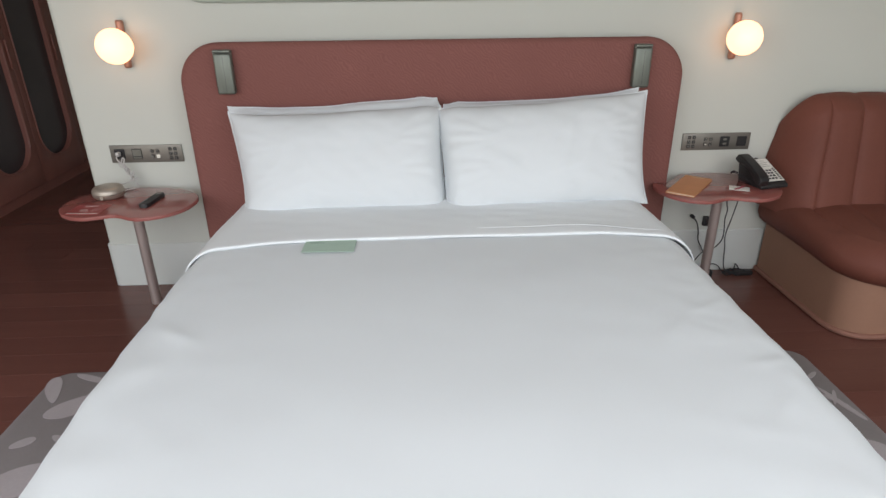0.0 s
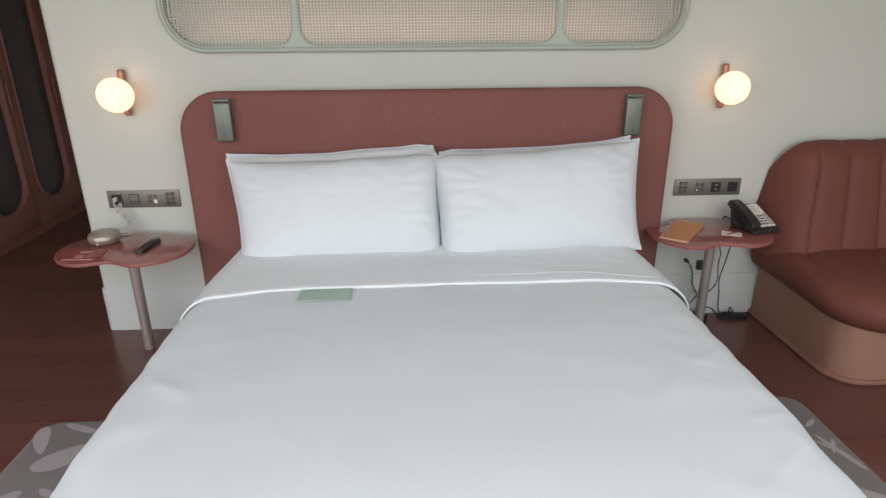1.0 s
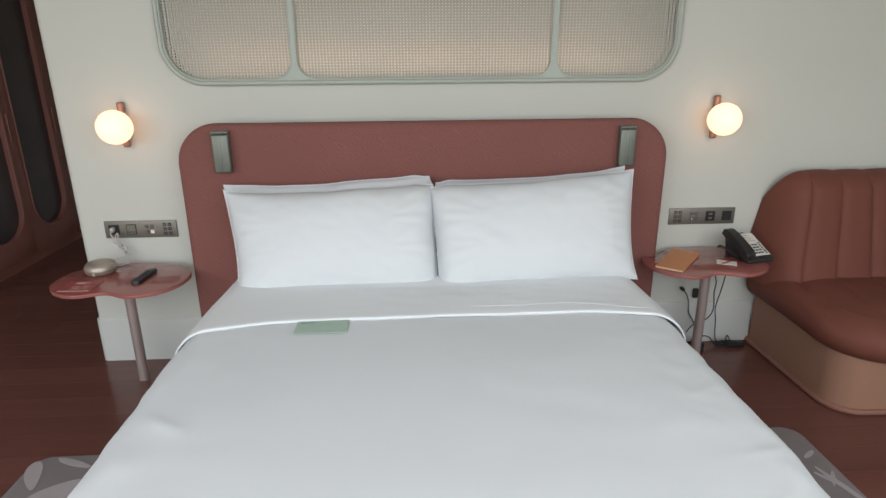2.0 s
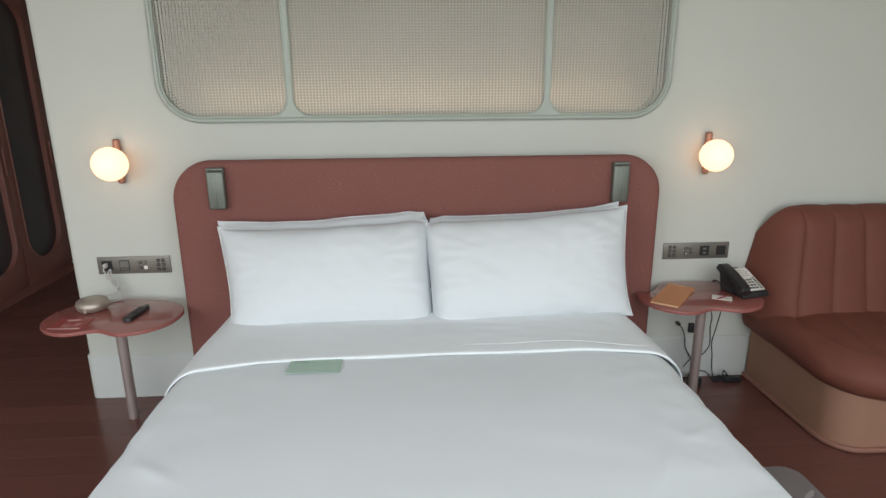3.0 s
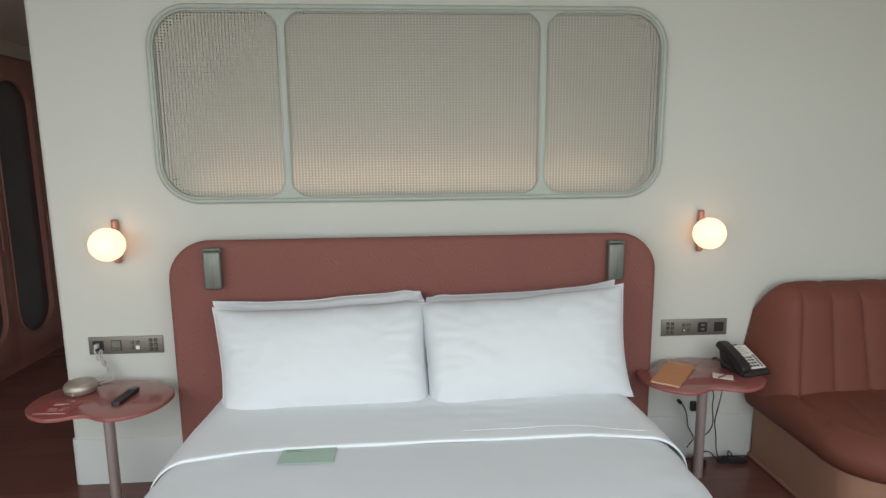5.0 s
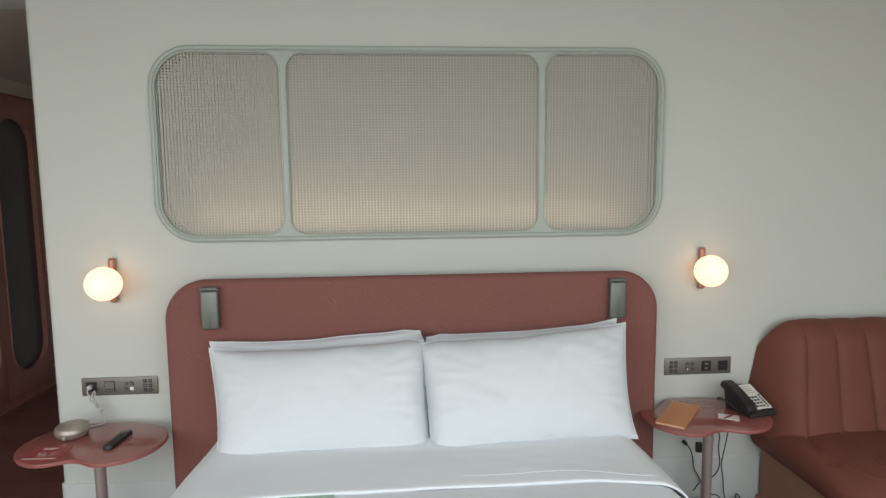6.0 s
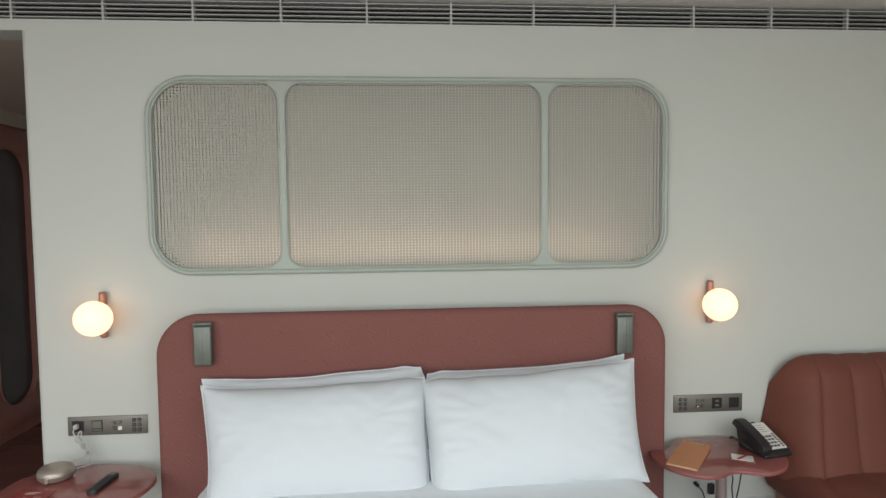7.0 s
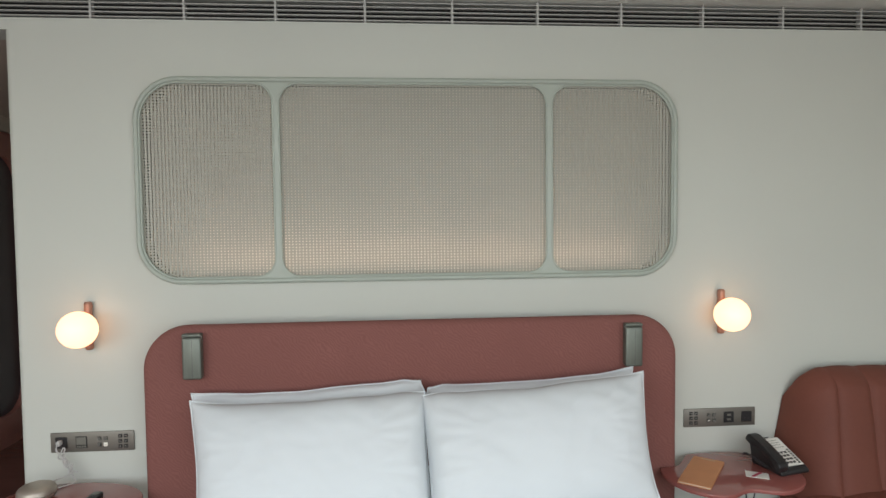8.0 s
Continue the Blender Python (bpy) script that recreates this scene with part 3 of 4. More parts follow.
# ---- control plates ----
def plate(x, mirrored):
    """Four modules in one brushed plate."""
    label = "brushed metal control plate with socket, display and keys" if not mirrored else "brushed metal control plate with keys and two sockets"
    p = thing("control_plate", (x, 0, 0.718 if mirrored else 0.713), label, "control plate", "control plates beside the bed")
    part("faceplate", box(-0.173, 0.173, -0.009, -0.001, -0.043, 0.043, 0.002, 2), STEEL, p)
    sign = -1 if mirrored else 1

    def key(cx, cz, w, h, m=KEYCAP, name="key", parent=p):
        k = part(name, box(cx - w / 2, cx + w / 2, -0.0125, -0.0085, cz - h / 2, cz + h / 2, 0.0012, 1), m, parent)
        part("icon", box(cx - w * 0.24, cx + w * 0.24, -0.0128, -0.0124, cz - 0.0008, cz + 0.001), ICON, k)
        return k

    for i in range(2):
        for j in range(3):
            key(sign * 0.128 + (i - 0.5) * 0.024, (j - 1) * 0.0225, 0.0165, 0.0155)
    for i in range(2):
        for j in range(2):
            lit = j == 0 and i == (1 if not mirrored else 0)
            kx, kz = sign * 0.042 + (i - 0.5) * 0.026, (j - 0.5) * 0.026
            k = key(kx, kz, 0.0165, 0.0165, LIT_KEY if lit and not mirrored else KEYCAP)
            if lit and mirrored:
                part("lit_dot", lathe([(0, 0), (0.0042, 0), (0.0042, 0.0006), (0, 0.0006)], 12), LIT_KEY, k, "small lit dot").matrix_basis = pose(kx, -0.0127, kz, 90, 0, 0)
            if not lit:
                rim = [(kx + sx * 0.0058, -0.0126, kz + sz * 0.0058) for sx, sz in ((-1, -1), (1, -1), (1, 1), (-1, 1))]
                part("outline", tube(rim, 0.0007, 4, True), ICON, k)
    if not mirrored:
        d = part("display", box(-0.069, -0.021, -0.0115, -0.0085, -0.026, 0.026, 0.0015, 1), KEYCAP, p, "small grey display")
        part("screen", box(-0.065, -0.025, -0.0125, -0.0112, -0.01, 0.022), LCD, d)
        for k in range(4):
            part("button", box(-0.064 + k * 0.0103, -0.057 + k * 0.0103, -0.013, -0.011, -0.022, -0.0145), LCD, d)
        part("socket", box(-0.153, -0.103, -0.012, -0.0085, -0.025, 0.025, 0.002, 1), BLACK, p, "black power socket")
    else:
        so = part("socket", box(0.018, 0.068, -0.012, -0.0085, -0.026, 0.026, 0.002, 1), BLACK, p, "black twin port socket")
        for z in (-0.011, 0.011):
            part("port", box(0.034, 0.052, -0.0135, -0.0115, z - 0.005, z + 0.005, 0.001, 1), LCD, so)
        so = part("socket", box(0.105, 0.155, -0.012, -0.0085, -0.025, 0.025, 0.002, 1), BLACK, p, "black power socket")
        for z, dx in ((0.01, 0), (-0.008, -0.008), (-0.008, 0.008)):
            part("slot", box(0.128 + dx, 0.132 + dx, -0.0125, -0.0118, z - 0.005, z + 0.005), KEYCAP, so)


plate(-1.4095, False)
plate(1.412, True)


# ---- side tables ----
TZ = 0.56


def side_table(cx, cy, turn, dent, post, label):
    t = thing("side_table", (cx, cy, 0), label, "side table", "tables beside the bed")
    n = 96
    loop = []
    for k in range(n):
        a = 2 * math.pi * k / n
        c, s = math.cos(a), math.sin(a)
        x, y = 0.295 * math.copysign(abs(c) ** 0.9, c), 0.223 * math.copysign(abs(s) ** 0.86, s)
        if y < 0:
            y += 0.062 * math.exp(-((x - dent) / 0.085) ** 2) * ease(0, 0.15, -y)
        loop.append((x, y))
    ca, sa = math.cos(radians(turn)), math.sin(radians(turn))
    loop = [(ca * x - sa * y, sa * x + ca * y) for x, y in loop]
    # the back is drawn in where the top reaches past the headboard's edge
    loop = [(x, min(y, -0.164 + 0.2 * ease(1.10, 1.32, abs(cx + x)) - cy)) for x, y in loop]
    bm = slab(loop, TZ, TZ - 0.015, (), 0.005, 3, "xy")
    part("tabletop", bm, ROSE, t, "glossy rose-red lacquered top")
    px, py = post[0] - cx, post[1] - cy
    part("post", lathe([(0, 0), (0.0235, 0), (0.0235, TZ - 0.0155), (0, TZ - 0.0155)], 28, (px, py, 0)), POST, t, "rose-grey metal post")
    part("collar", lathe([(0, 0), (0.045, 0), (0.045, 0.006), (0, 0.006)], 28, (px, py, TZ - 0.0215)), POST, t)


side_table(-1.4, -0.288, -6, 0.015, (-1.422, -0.212), "cloud-shaped rose-red lacquered side table on one post")
side_table(1.33, -0.246, 6, -0.03, (1.38, -0.19), "cloud-shaped rose-red lacquered side table on one post")


def tin_speaker():
    t = thing("round_device", (-1.533, -0.2, TZ), "flat round champagne metal device on the table", "speaker")
    t.scale = (0.92, 0.92, 1.04)
    part("base", lathe([(0, 0), (0.052, 0.0), (0.064, 0.003), (0.072, 0.011), (0.0755, 0.0225), (0, 0.0225)], 48), GOLD, t)
    part("seam", lathe([(0, 0.0226), (0.0745, 0.0226), (0.0745, 0.0242), (0, 0.0242)], 48), KEYCAP, t, "dark seam")
    part("lid", lathe([(0, 0.0243), (0.0755, 0.0243), (0.0745, 0.034), (0.07, 0.043), (0.06, 0.05), (0.045, 0.0535), (0.022, 0.055), (0, 0.0552)], 48), GOLD, t, "domed champagne lid")
    part("clasp", box(-0.008, 0.008, -0.079, -0.073, 0.006, 0.024, 0.002, 1), GOLD, t)


tin_speaker()


def remote():
    r = thing("remote_control", (-1.302, -0.285, TZ), "slim black remote control lying on the table", "remote control", turn=85)
    part("case", slab(round_rect(-0.088, 0.088, -0.021, 0.021, (0.016,) * 4, 6), 0.018, 0.0, (), 0.005, 2, "xy"), BLACK, r)
    for i in range(7):
        for j in range(2):
            part("key", box(-0.07 + i * 0.017, -0.061 + i * 0.017, -0.011 + j * 0.013, -0.002 + j * 0.013, 0.0178, 0.0192), KEYCAP, r)
    part("pad", lathe([(0, 0), (0.013, 0), (0.013, 0.0015), (0, 0.0015)], 20, (0.065, 0, 0.0178)), LCD, r)


remote()


def leaflet():
    f = thing("leaflet", (-1.54, -0.375, TZ), "red printed leaflet with pale text lying on the table", "leaflet", turn=-2)
    part("sheet", box(-0.075, 0.07, -0.062, 0.062, 0.0, 0.0022, 0.0006, 1), RED_CARD, f)
    part("print_bar", box(-0.036, 0.022, 0.038, 0.043, 0.0021, 0.0027), PINK_PRINT, f)
    part("print_bar", box(-0.036, 0.008, 0.029, 0.033, 0.0021, 0.0027), PINK_PRINT, f)
    for k in range(3):
        part("print_bar", box(-0.036 + 0.004 * k, -0.002 + 0.006 * k, -0.005 - k * 0.013, -0.003 - k * 0.013, 0.0021, 0.0026), PINK_PRINT, f)
        part("print_bar", box(0.018, 0.046 - 0.005 * k, -0.0 - k * 0.013, 0.002 - k * 0.013, 0.0021, 0.0026), PINK_PRINT, f)
    part("print_line", box(-0.07, 0.062, -0.056, -0.052, 0.0021, 0.0027), CARD_WHITE, f, "white line along the edge")


leaflet()


def charger():
    c = thing("charging_cable", (-1.5375, -0.012, 0.713), "white charging cable bundled below its socket", "cable")
    part("plug", box(-0.008, 0.009, -0.03, -0.001, -0.006, 0.015, 0.005, 2), WHITE_CORD, c, "white plug")
    line = [(0.0, -0.03, 0.005), (0.01, -0.055, -0.012), (0.028, -0.05, -0.04), (0.045, -0.04, -0.075), (0.06, -0.035, -0.1), (0.055, -0.05, -0.118), (0.02, -0.08, -0.126), (-0.015, -0.12, -0.13), (-0.025, -0.13, -0.128)]
    part("cord", tube(smooth_line(line), 0.003, 6), WHITE_CORD, c)
    coil = []
    for k in range(90):
        a = k / 90
        t = a * 4 * 2 * math.pi
        wob = 1 + 0.5 * math.sin(2.3 * t) + 0.3 * math.cos(0.7 * t)
        coil.append((0.02 + 0.05 * a + 0.009 * math.cos(t) * wob, -0.045 + 0.01 * math.sin(1.6 * t), -0.03 - 0.08 * a + 0.019 * math.sin(t) * wob * (1 - 0.4 * a)))
    part("coil", tube(coil, 0.003, 6), WHITE_CORD, c, "bundled loops of cord")
    hang = [(0.06, -0.04, -0.105), (0.072, -0.05, -0.128), (0.085, -0.062, -0.146), (0.06, -0.085, -0.15), (0.02, -0.12, -0.15)]
    part("cord", tube(smooth_line(hang), 0.0026, 6), WHITE_CORD, c)


charger()


def notebook():
    b = thing("notebook", (1.203, -0.24, TZ), "tan kraft-covered notebook lying on the table", "notebook", turn=-39)
    part("pages", box(-0.06, 0.06, -0.152, 0.152, 0.0015, 0.0075), PAPER, b, "cream page edges")
    part("cover", slab(round_rect(-0.064, 0.064, -0.156, 0.156, (0.003, 0.008, 0.008, 0.003), 4), 0.0095, 0.0075, (), 0.0008, 1, "xy"), KRAFT, b)
    part("cover", box(-0.064, 0.064, -0.156, 0.156, 0.0, 0.0015), KRAFT, b)
    part("print_bar", box(-0.03, 0.03, 0.137, 0.141, 0.0094, 0.0099), PAPER, b)


notebook()


def memo():
    p = thing("memo_card", (1.42, -0.285, TZ), "small white card with a red stripe", "card", turn=-28)
    part("sheet", box(-0.042, 0.046, -0.03, 0.03, 0.0, 0.002), CARD_WHITE, p)
    bm = box(-0.034, 0.034, -0.006, 0.006, 0.002, 0.0028)
    bmesh.ops.rotate(bm, cent=(0, 0, 0), matrix=Matrix.Rotation(radians(58), 3, "Z"), verts=bm.verts)
    part("stripe", bm, RED_INK, p, "red printed stripe")


memo()


def telephone():
    """A desk phone with a wedge body, a handset on its side and a white key field."""
    t = thing("telephone", (1.55, -0.2, TZ), "black desk telephone with white key panel on the table", "telephone", turn=12)
    t.scale = (0.87, 0.87, 0.87)
    w, d0, d1, h0, h1 = 0.1, -0.12, 0.085, 0.028, 0.113
    bm = bmesh.new()
    prof = [(d0, 0.0), (d0, h0 * 0.6), (d0 + 0.012, h0), (d1 - 0.015, h1), (d1, h1 - 0.012), (d1 - 0.02, 0.0)]
    a = [bm.verts.new((0.03 - w, y, z)) for y, z in prof]
    b = [bm.verts.new((w, y, z)) for y, z in prof]
    bm.faces.new(a), bm.faces.new(b)
    for i in range(len(prof)):
        j = (i + 1) % len(prof)
        bm.faces.new((a[i], a[j], b[j], b[i]))
    bmesh.ops.bevel(bm, geom=bm.edges[:], offset=0.006, segments=3, profile=0.5, affect="EDGES")
    body = part("body", bm, BLACK, t)
    slope = math.atan2(h1 - h0, d1 - 0.015 - d0 - 0.012)
    on = pose(0, d0 + 0.012, h0 + 0.0012) @ Matrix.Rotation(slope, 4, "X")
    face = part("key_panel", box(-0.034, 0.09, 0.012, 0.192, 0.0, 0.0022, 0.001, 1), CARD_WHITE, body, "white printed key panel")
    face.matrix_basis = on
    for i in range(4):
        for j in range(4):
            part("key", box(-0.021 + i * 0.021, -0.007 + i * 0.021, 0.026 + j * 0.021, 0.038 + j * 0.021, 0.002, 0.006, 0.0015, 1), BLACK, face)
    for j in range(7):
        part("key", box(0.068, 0.08, 0.022 + j * 0.0135, 0.031 + j * 0.0135, 0.002, 0.005, 0.001, 1), BLACK, face)
    for j in range(4):
        part("print_bar", box(-0.016, 0.075 - 0.01 * (j % 2), 0.128 + j * 0.015, 0.1305 + j * 0.015, 0.0021, 0.0026), LCD, face)
    part("lamp", box(0.01, 0.04, 0.195, 0.202, 0.0, 0.003, 0.001, 1), KEYCAP, body).matrix_basis = on
    # the handset: an arched grip between two thick ends
    side = [(-0.018, 0.0), (-0.015, 0.034), (0.004, 0.045), (0.05, 0.05), (0.1, 0.052), (0.15, 0.05), (0.192, 0.045), (0.211, 0.034), (0.214, 0.0), (0.165, -0.002), (0.152, 0.014), (0.1, 0.019), (0.05, 0.014), (0.036, -0.002)]
    grip = slab(side, -0.029, 0.027, (), 0.0, 1, "yz")
    bmesh.ops.bevel(grip, geom=grip.edges[:], offset=0.005, segments=2, profile=0.5, affect="EDGES")
    hs = part("handset", grip, BLACK, body, "black handset in its cradle")
    hs.matrix_basis = on @ pose(-0.07, 0, 0.001)
    for y in (0.018, 0.184):
        part("earpiece", lathe([(0, 0), (0.02, 0), (0.022, 0.004), (0, 0.004)], 20, (0, y, -0.003)), KEYCAP, hs)
    cord = []
    for k in range(110):
        a = k / 109
        ang = a * 15 * 2 * math.pi
        cord.append((-0.1 - 0.03 * math.sin(a * math.pi) + 0.006 * math.cos(ang), -0.06 + 0.15 * a, 0.028 + 0.035 * math.sin(a * math.pi * 0.9) + 0.006 * math.sin(ang)))
    part("coiled_cord", tube(cord, 0.0018, 5), BLACK_CORD, t)


telephone()


def wall_cords():
    a = thing("wall_outlet", (1.432, 0, 0.29), "small black outlet low on the wall", "outlet")
    part("socket", box(-0.014, 0.014, -0.022, -0.001, -0.026, 0.026, 0.004, 2), BLACK, a)
    b = thing("phone_cord", (1.353, -0.03, 0), "thin black cord hanging from a wall plug", "cable")
    part("plug", box(-0.008, 0.008, -0.006, 0.029, 0.312, 0.328, 0.003, 1), BLACK_CORD, b)
    part("cord", tube(smooth_line([(0, 0, 0.32), (0.022, -0.006, 0.29), (0.039, 0, 0.24), (0.046, 0, 0.19), (0.074, 0, 0.139), (0.1, -0.01, 0.08), (0.11, -0.02, 0.004)]), 0.003, 6), BLACK_CORD, b)
    c = thing("power_cord", (1.5, -0.05, 0), "black cords hanging from the table to the floor", "cable")
    part("cord", tube(smooth_line([(-0.05, -0.15, TZ - 0.017), (-0.035, -0.1, 0.49), (-0.033, -0.07, 0.438), (-0.022, -0.07, 0.39), (-0.026, -0.07, 0.34), (-0.018, -0.07, 0.24), (-0.045, -0.06, 0.18), (-0.09, -0.03, 0.14), (-0.12, -0.02, 0.09)]), 0.003, 6), BLACK_CORD, c)
    part("cord", tube(smooth_line([(0.03, -0.13, TZ - 0.017), (0.026, -0.08, 0.48), (0.024, -0.07, 0.44), (0.011, -0.065, 0.34), (0.01, -0.04, 0.24), (0.035, -0.015, 0.15), (0.05, -0.0, 0.07), (0.065, 0.0, 0.02), (0.1, 0.0, 0.004), (0.17, -0.01, 0.004)]), 0.003, 6), BLACK_CORD, c)
    loops = [(0.1 + 0.05 * math.cos(0.55 * k) + 0.012 * math.sin(1.7 * k), -0.03 + 0.025 * math.sin(0.55 * k), 0.006 + 0.02 * abs(math.sin(0.9 * k))) for k in range(34)]
    part("coil", tube(smooth_line(loops, 4), 0.003, 6), BLACK_CORD, c, "untidy coil on the floor")
    part("cord", tube(smooth_line([(-0.05, -0.03, 0.05), (-0.02, -0.01, 0.058), (0.02, 0.0, 0.045), (0.05, -0.01, 0.012), (0.1, -0.02, 0.004), (0.12, -0.0, 0.05), (0.15, -0.01, 0.006)]), 0.003, 6), BLACK_CORD, c)
    part("adapter", box(0.1, 0.2, -0.05, -0.012, 0.0, 0.026, 0.008, 2), BLACK, c, "black power adapter on the floor")
    d = thing("floor_socket", (1.43, -0.1, 0), "small dark box on the floor by the post", "power adapter")
    part("case", box(-0.02, 0.03, -0.03, 0.03, 0.0, 0.05, 0.005, 2), BLACK, d)


wall_cords()


def bed_card():
    c = thing("card", (-0.408, -0.938, TOP + 0.016), "pale mint-green card lying on the duvet", "card", turn=-1)
    part("sheet", box(-0.092, 0.092, -0.055, 0.055, 0.0, 0.0016), MINT, c)
    part("print_bar", box(-0.078, -0.032, 0.03, 0.034, 0.0015, 0.0021), MINT_INK, c)
    part("print_bar", box(-0.078, -0.02, 0.021, 0.024, 0.0015, 0.0021), MINT_INK, c)


bed_card()


# ---- sofa ----
def sofa():
    s = thing("sofa", (0, 0, 0), "terracotta leather sofa with channelled back on peach plinth", "sofa")
    x1 = EX - 0.02
    base = round_rect(1.752, x1, -0.74, -0.02, (0.135, 0.02, 0.02, 0.02), 12)
    part("plinth", slab(base, 0.30, 0.02, (), 0.004, 1, "xy"), PLINTH, s, "peach upholstered plinth")
    part("welt", tube([(p[0], p[1], 0.014) for p in round_rect(1.748, x1, -0.744, -0.02, (0.139, 0.02, 0.02, 0.02), 12)], 0.013, 8, True), WELT, s, "darker welt along the floor")

    # seat: a rounded slab, swelling between its seams
    seams = [1.81 + 0.175 * k for k in range(8)]

    def channel(x):
        """0 on a seam, 1 between two of them."""
        d = min(abs(x - q) for q in seams)
        t = min(1.0, d / 0.07)
        return math.sqrt(1 - (1 - t) ** 2)

    x0, yf = 1.685, -0.838
    rc, zb = 0.28, 0.278

    def rim(off, m_long=150, m_short=36):
        """The seat's outline, drawn in by off, with evenly spaced points on its straights."""
        pts = round_rect(x0 + off, x1, yf + off, -0.02, (max(0.02, rc - off), 0.02, 0.02, 0.02), 16)
        out = []
        for k in range(4):
            corner = pts[17 * k:17 * k + 17]
            after = pts[(17 * k + 17) % len(pts)]
            m = m_long if k % 2 == 0 else m_short
            out += corner + [(corner[-1][0] + (after[0] - corner[-1][0]) * q / m, corner[-1][1] + (after[1] - corner[-1][1]) * q / m) for q in range(1, m)]
        return out

    def crease(x, y):
        # the first seam is sunk deepest
        q = x + 0.18 * (-y - 0.25)
        first = min(1.0, abs(q - seams[0]) / 0.07)
        return min(math.sqrt(1 - (1 - first) ** 2), 0.62 + 0.38 * channel(q))

    prof = [(0.085, 0.0), (0.05, 0.01), (0.02, 0.035), (0.004, 0.065), (0.0, 0.092), (0.004, 0.115), (0.013, 0.135), (0.028, 0.153), (0.05, 0.168), (0.075, 0.178), (0.1, 0.184)]
    bm = bmesh.new()
    rows = []
    for off, h in prof:
        row = []
        for x, y in rim(off):
            c = crease(x, y)
            dip = 0.02 * (1 - c) * ease(0.05, 0.17, h)
            wide = 0.006 * c * ease(0.0, 0.06, h) * (1 - ease(0.1, 0.17, h))
            row.append(bm.verts.new((x, y - wide, zb + h - dip - 0.016 * ease(0.25, 0.8, -y))))
        rows.append(row)
    for a, b in zip(rows, rows[1:]):
        for k in range(len(a)):
            q = (k + 1) % len(a)
            bm.faces.new((a[k], a[q], b[q], b[k]))
    part("seat", bm, LEATHER, s, "rounded terracotta leather seat")

    def seat_top(u, v):
        y = -0.03 + (yf + 0.1 + 0.03) * v
        r = rc - 0.1
        down = max(0.0, (yf + 0.1 + r) - y)
        left = x0 + 0.1 + r - math.sqrt(max(0.0, r * r - down * down))
        x = left + (x1 - left) * u
        inner = min(1.0, (x - left) / 0.15, (y - yf - 0.1) / 0.15)
        return x, y, zb + 0.184 + 0.012 * ease(0, 1, inner) - 0.02 * (1 - crease(x, y)) - 0.016 * ease(0.25, 0.8, -y)
    part("seat_top", loft(260, 60, seat_top), LEATHER, s)

    # back: reclined, channelled, with a rounded end
    def back(u, v):
        left, r, high = 1.66, 0.16, 0.958
        x = left + (x1 - left) * u ** 1.25
        top = high if x > left + r else high - r + math.sqrt(max(0, r * r - (left + r - x) ** 2))
        z = 0.40 + (top - 0.40) * (1 - (1 - v) ** 1.6)
        full = 0.29 - 0.15 * (z - 0.42) / 0.57
        near = min(1.0, (x - left) / 0.16)
        low = min(1.0, (top - z) / 0.07)
        depth = full * math.sqrt(1 - (1 - near) ** 2) * (0.5 + 0.5 * math.sqrt(max(0, 1 - (1 - low) ** 2)))
        swell = 0.022 * channel(x) * near * low
        slant = 0.073 * ease(0.4, 0.95, z) * (1 - min(1.0, (x - left) / 0.5))
        return x + slant, -0.006 - depth - swell, z + 0.006 * channel(x) * v + 0.003 * fract(x, z, 1, 6)
    part("backrest", loft(320, 60, back), LEATHER, s, "channelled terracotta leather backrest")
    part("back_shell", slab(round_rect(1.74, x1, 0.3, 0.93, (0.03, 0.02, 0.02, 0.16), 12), -0.03, -0.005), LEATHER, s)


sofa()


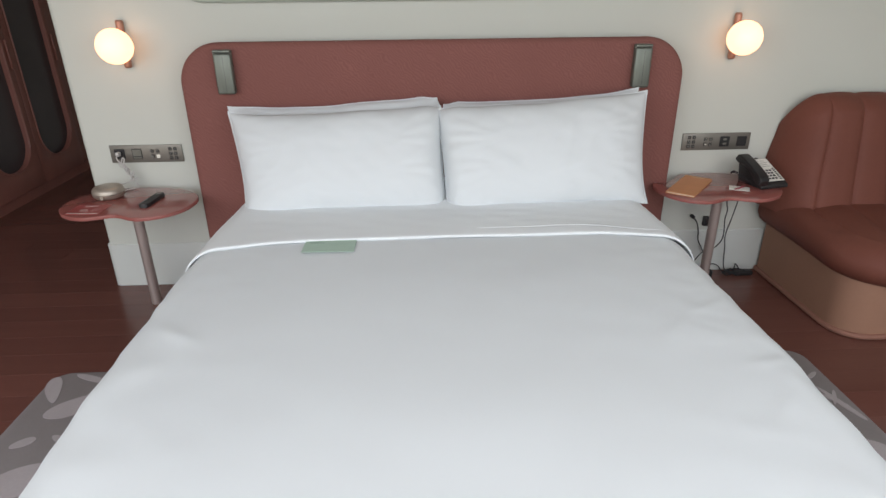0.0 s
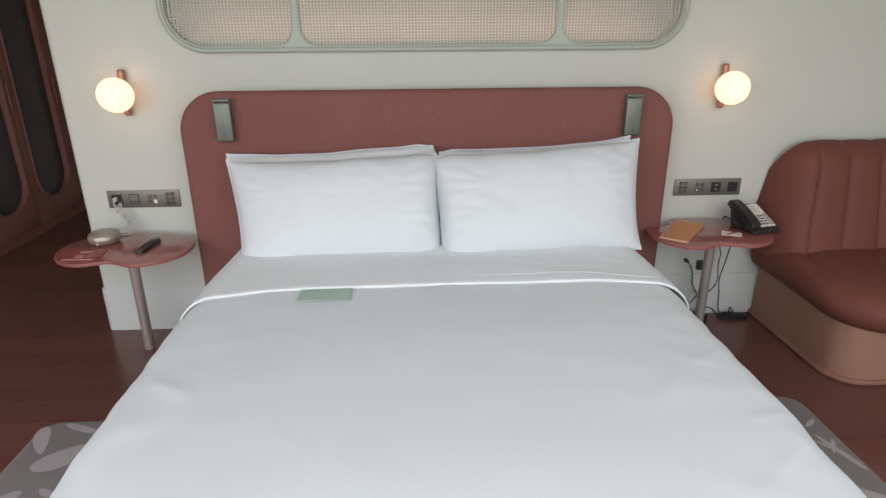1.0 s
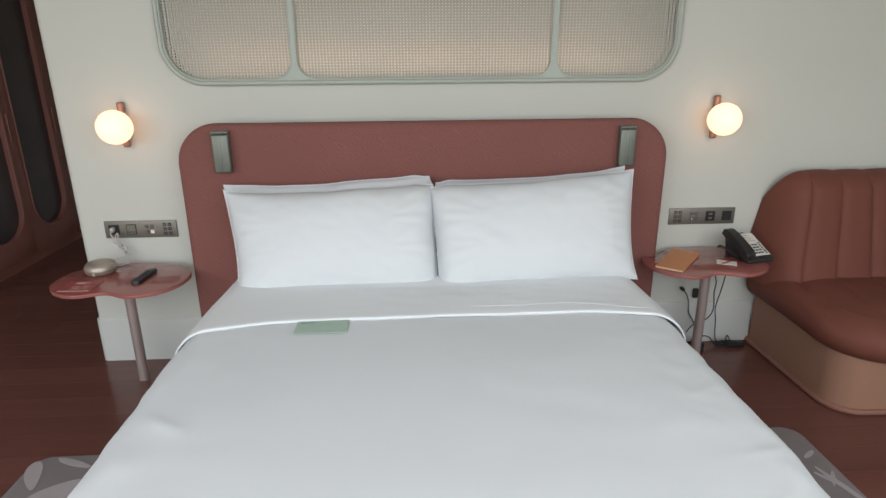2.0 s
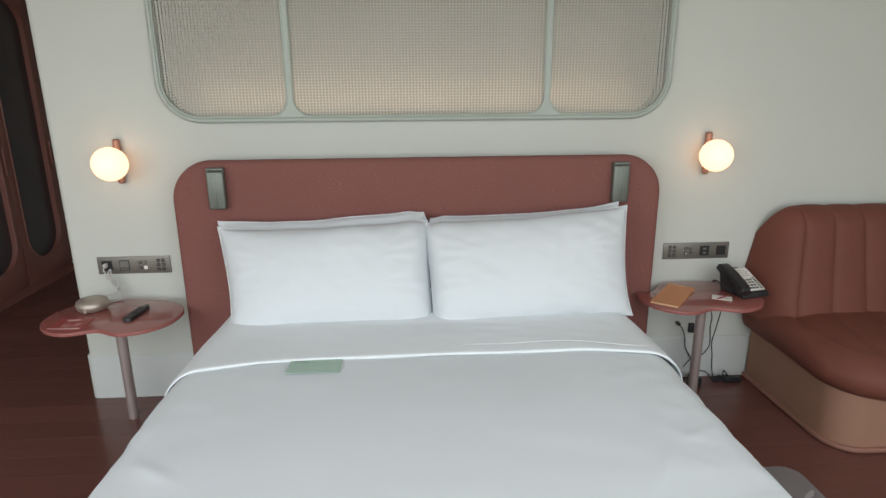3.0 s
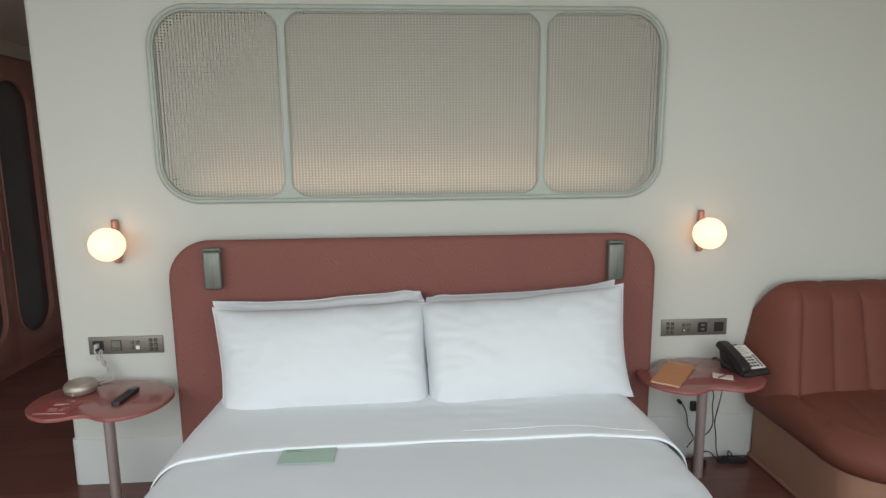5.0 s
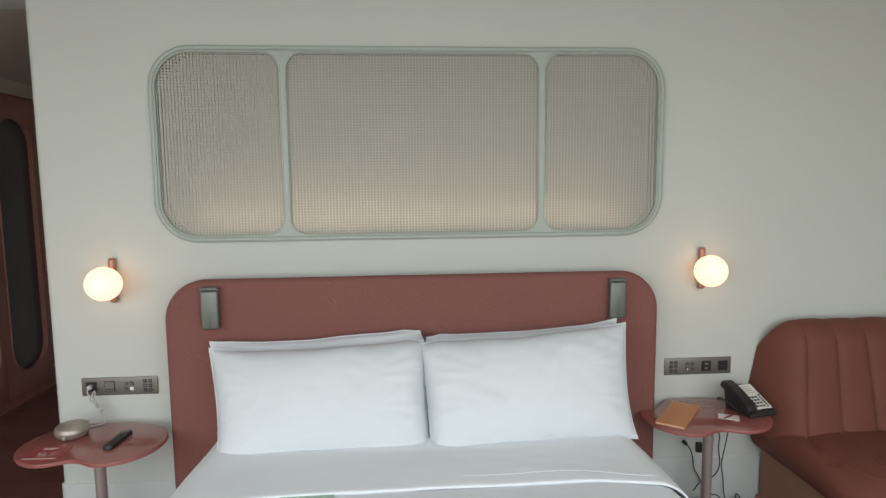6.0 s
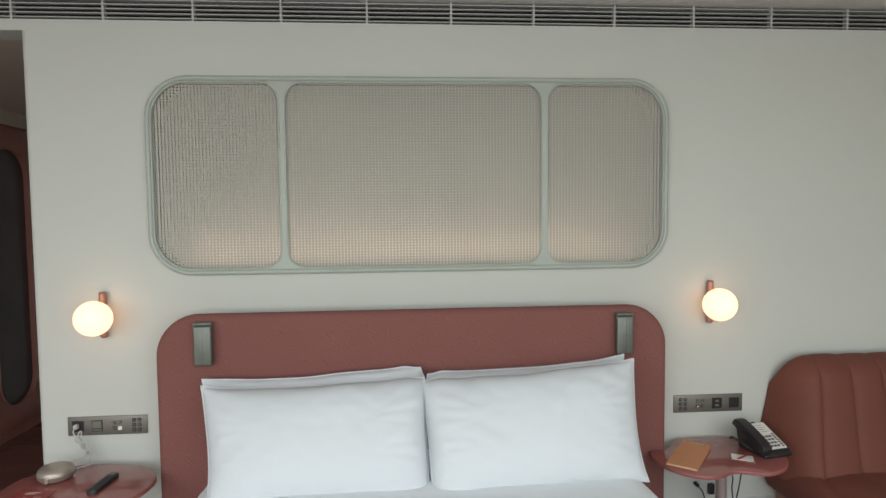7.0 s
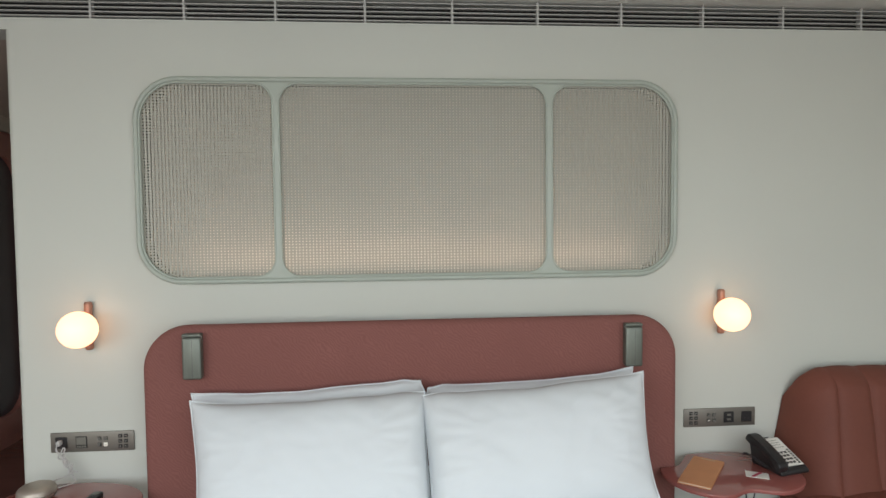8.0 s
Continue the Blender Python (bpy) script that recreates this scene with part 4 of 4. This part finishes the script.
# ---- rug ----
def rug():
    r = thing("rug", (-0.04, -2.25, 0), "grey rug with pale oval and leaf pattern under the bed", "rug")
    part("field", slab(round_rect(-1.543, 1.553, -1.43, 1.432, (0.07,) * 4, 8), 0.012, 0.0, (), 0.004, 2, "xy"), RUG, r)

    level = [0.0128]

    def patch(cx, cy, a, b, turn, cut=0.0):
        loop = []
        for k in range(28):
            t = 2 * math.pi * k / 28
            q = 1 + 0.07 * math.sin(2 * t + cx * 7) + 0.04 * math.sin(3 * t + cy * 5)
            x, y = a * q * math.cos(t), b * q * math.sin(t) * (1 - cut * math.cos(t))
            c, s_ = math.cos(radians(turn)), math.sin(radians(turn))
            loop.append((max(-1.545, min(1.545, cx + c * x - s_ * y)), max(-1.425, min(1.425, cy + s_ * x + c * y))))
        level[0] += 0.00025
        part("pattern_patch", slab(loop, level[0], 0.011, (), 0.0, 1, "xy"), RUG_PALE, r, smooth=False)

    patch(-1.497, 1.318, 0.085, 0.03, -63, 0.3)
    patch(-1.36, 1.215, 0.1, 0.052, 42, 0.2)
    patch(-1.38, 1.385, 0.08, 0.016, -20)
    patch(-1.437, 1.02, 0.038, 0.022, 36)
    patch(-1.34, 0.84, 0.12, 0.07, 30, 0.1)
    patch(-1.325, 1.035, 0.03, 0.013, -25)
    patch(1.5, 1.25, 0.036, 0.009, 35)
    patch(1.505, 1.075, 0.11, 0.011, -72)
    patch(1.487, 1.1, 0.06, 0.008, -50)
    patch(1.5, 1.11, 0.05, 0.007, 60)
    patch(1.42, 0.75, 0.22, 0.13, -30, 0.1)
    for k in range(10):
        patch(-1.2 + 0.27 * k, -0.9 + 0.25 * (k % 2), 0.17, 0.09, 37 * k, 0.2)


rug()


# ---- floor planks ----
def planks():
    """Long boards running along the bed wall, thinner joints between them."""
    width = 0.145
    rnd = random.Random(4)
    meshes = {}
    y = SY
    while y < NY:
        x = WX
        first = rnd.choice((0.6, 1.0, 1.4, 1.7))
        while x < EX - 0.01:
            length = round(min(first or rnd.choice((1.8, 2.1, 2.4)), EX - x), 2)
            first = 0
            if length not in meshes:
                bm = box(0.0, length - 0.0008, 0.0, width - 0.0008, -0.012, 0.0, 0.0004, 1)
                me = bpy.data.meshes.new("plank")
                bm.to_mesh(me)
                bm.free()
                me.materials.append(FLOOR)
                meshes[length] = me
            ob = new("plank", meshes[length])
            ob.matrix_basis = pose(x, y, 0)
            ob.parent = floor
            x += length
        y += width


planks()
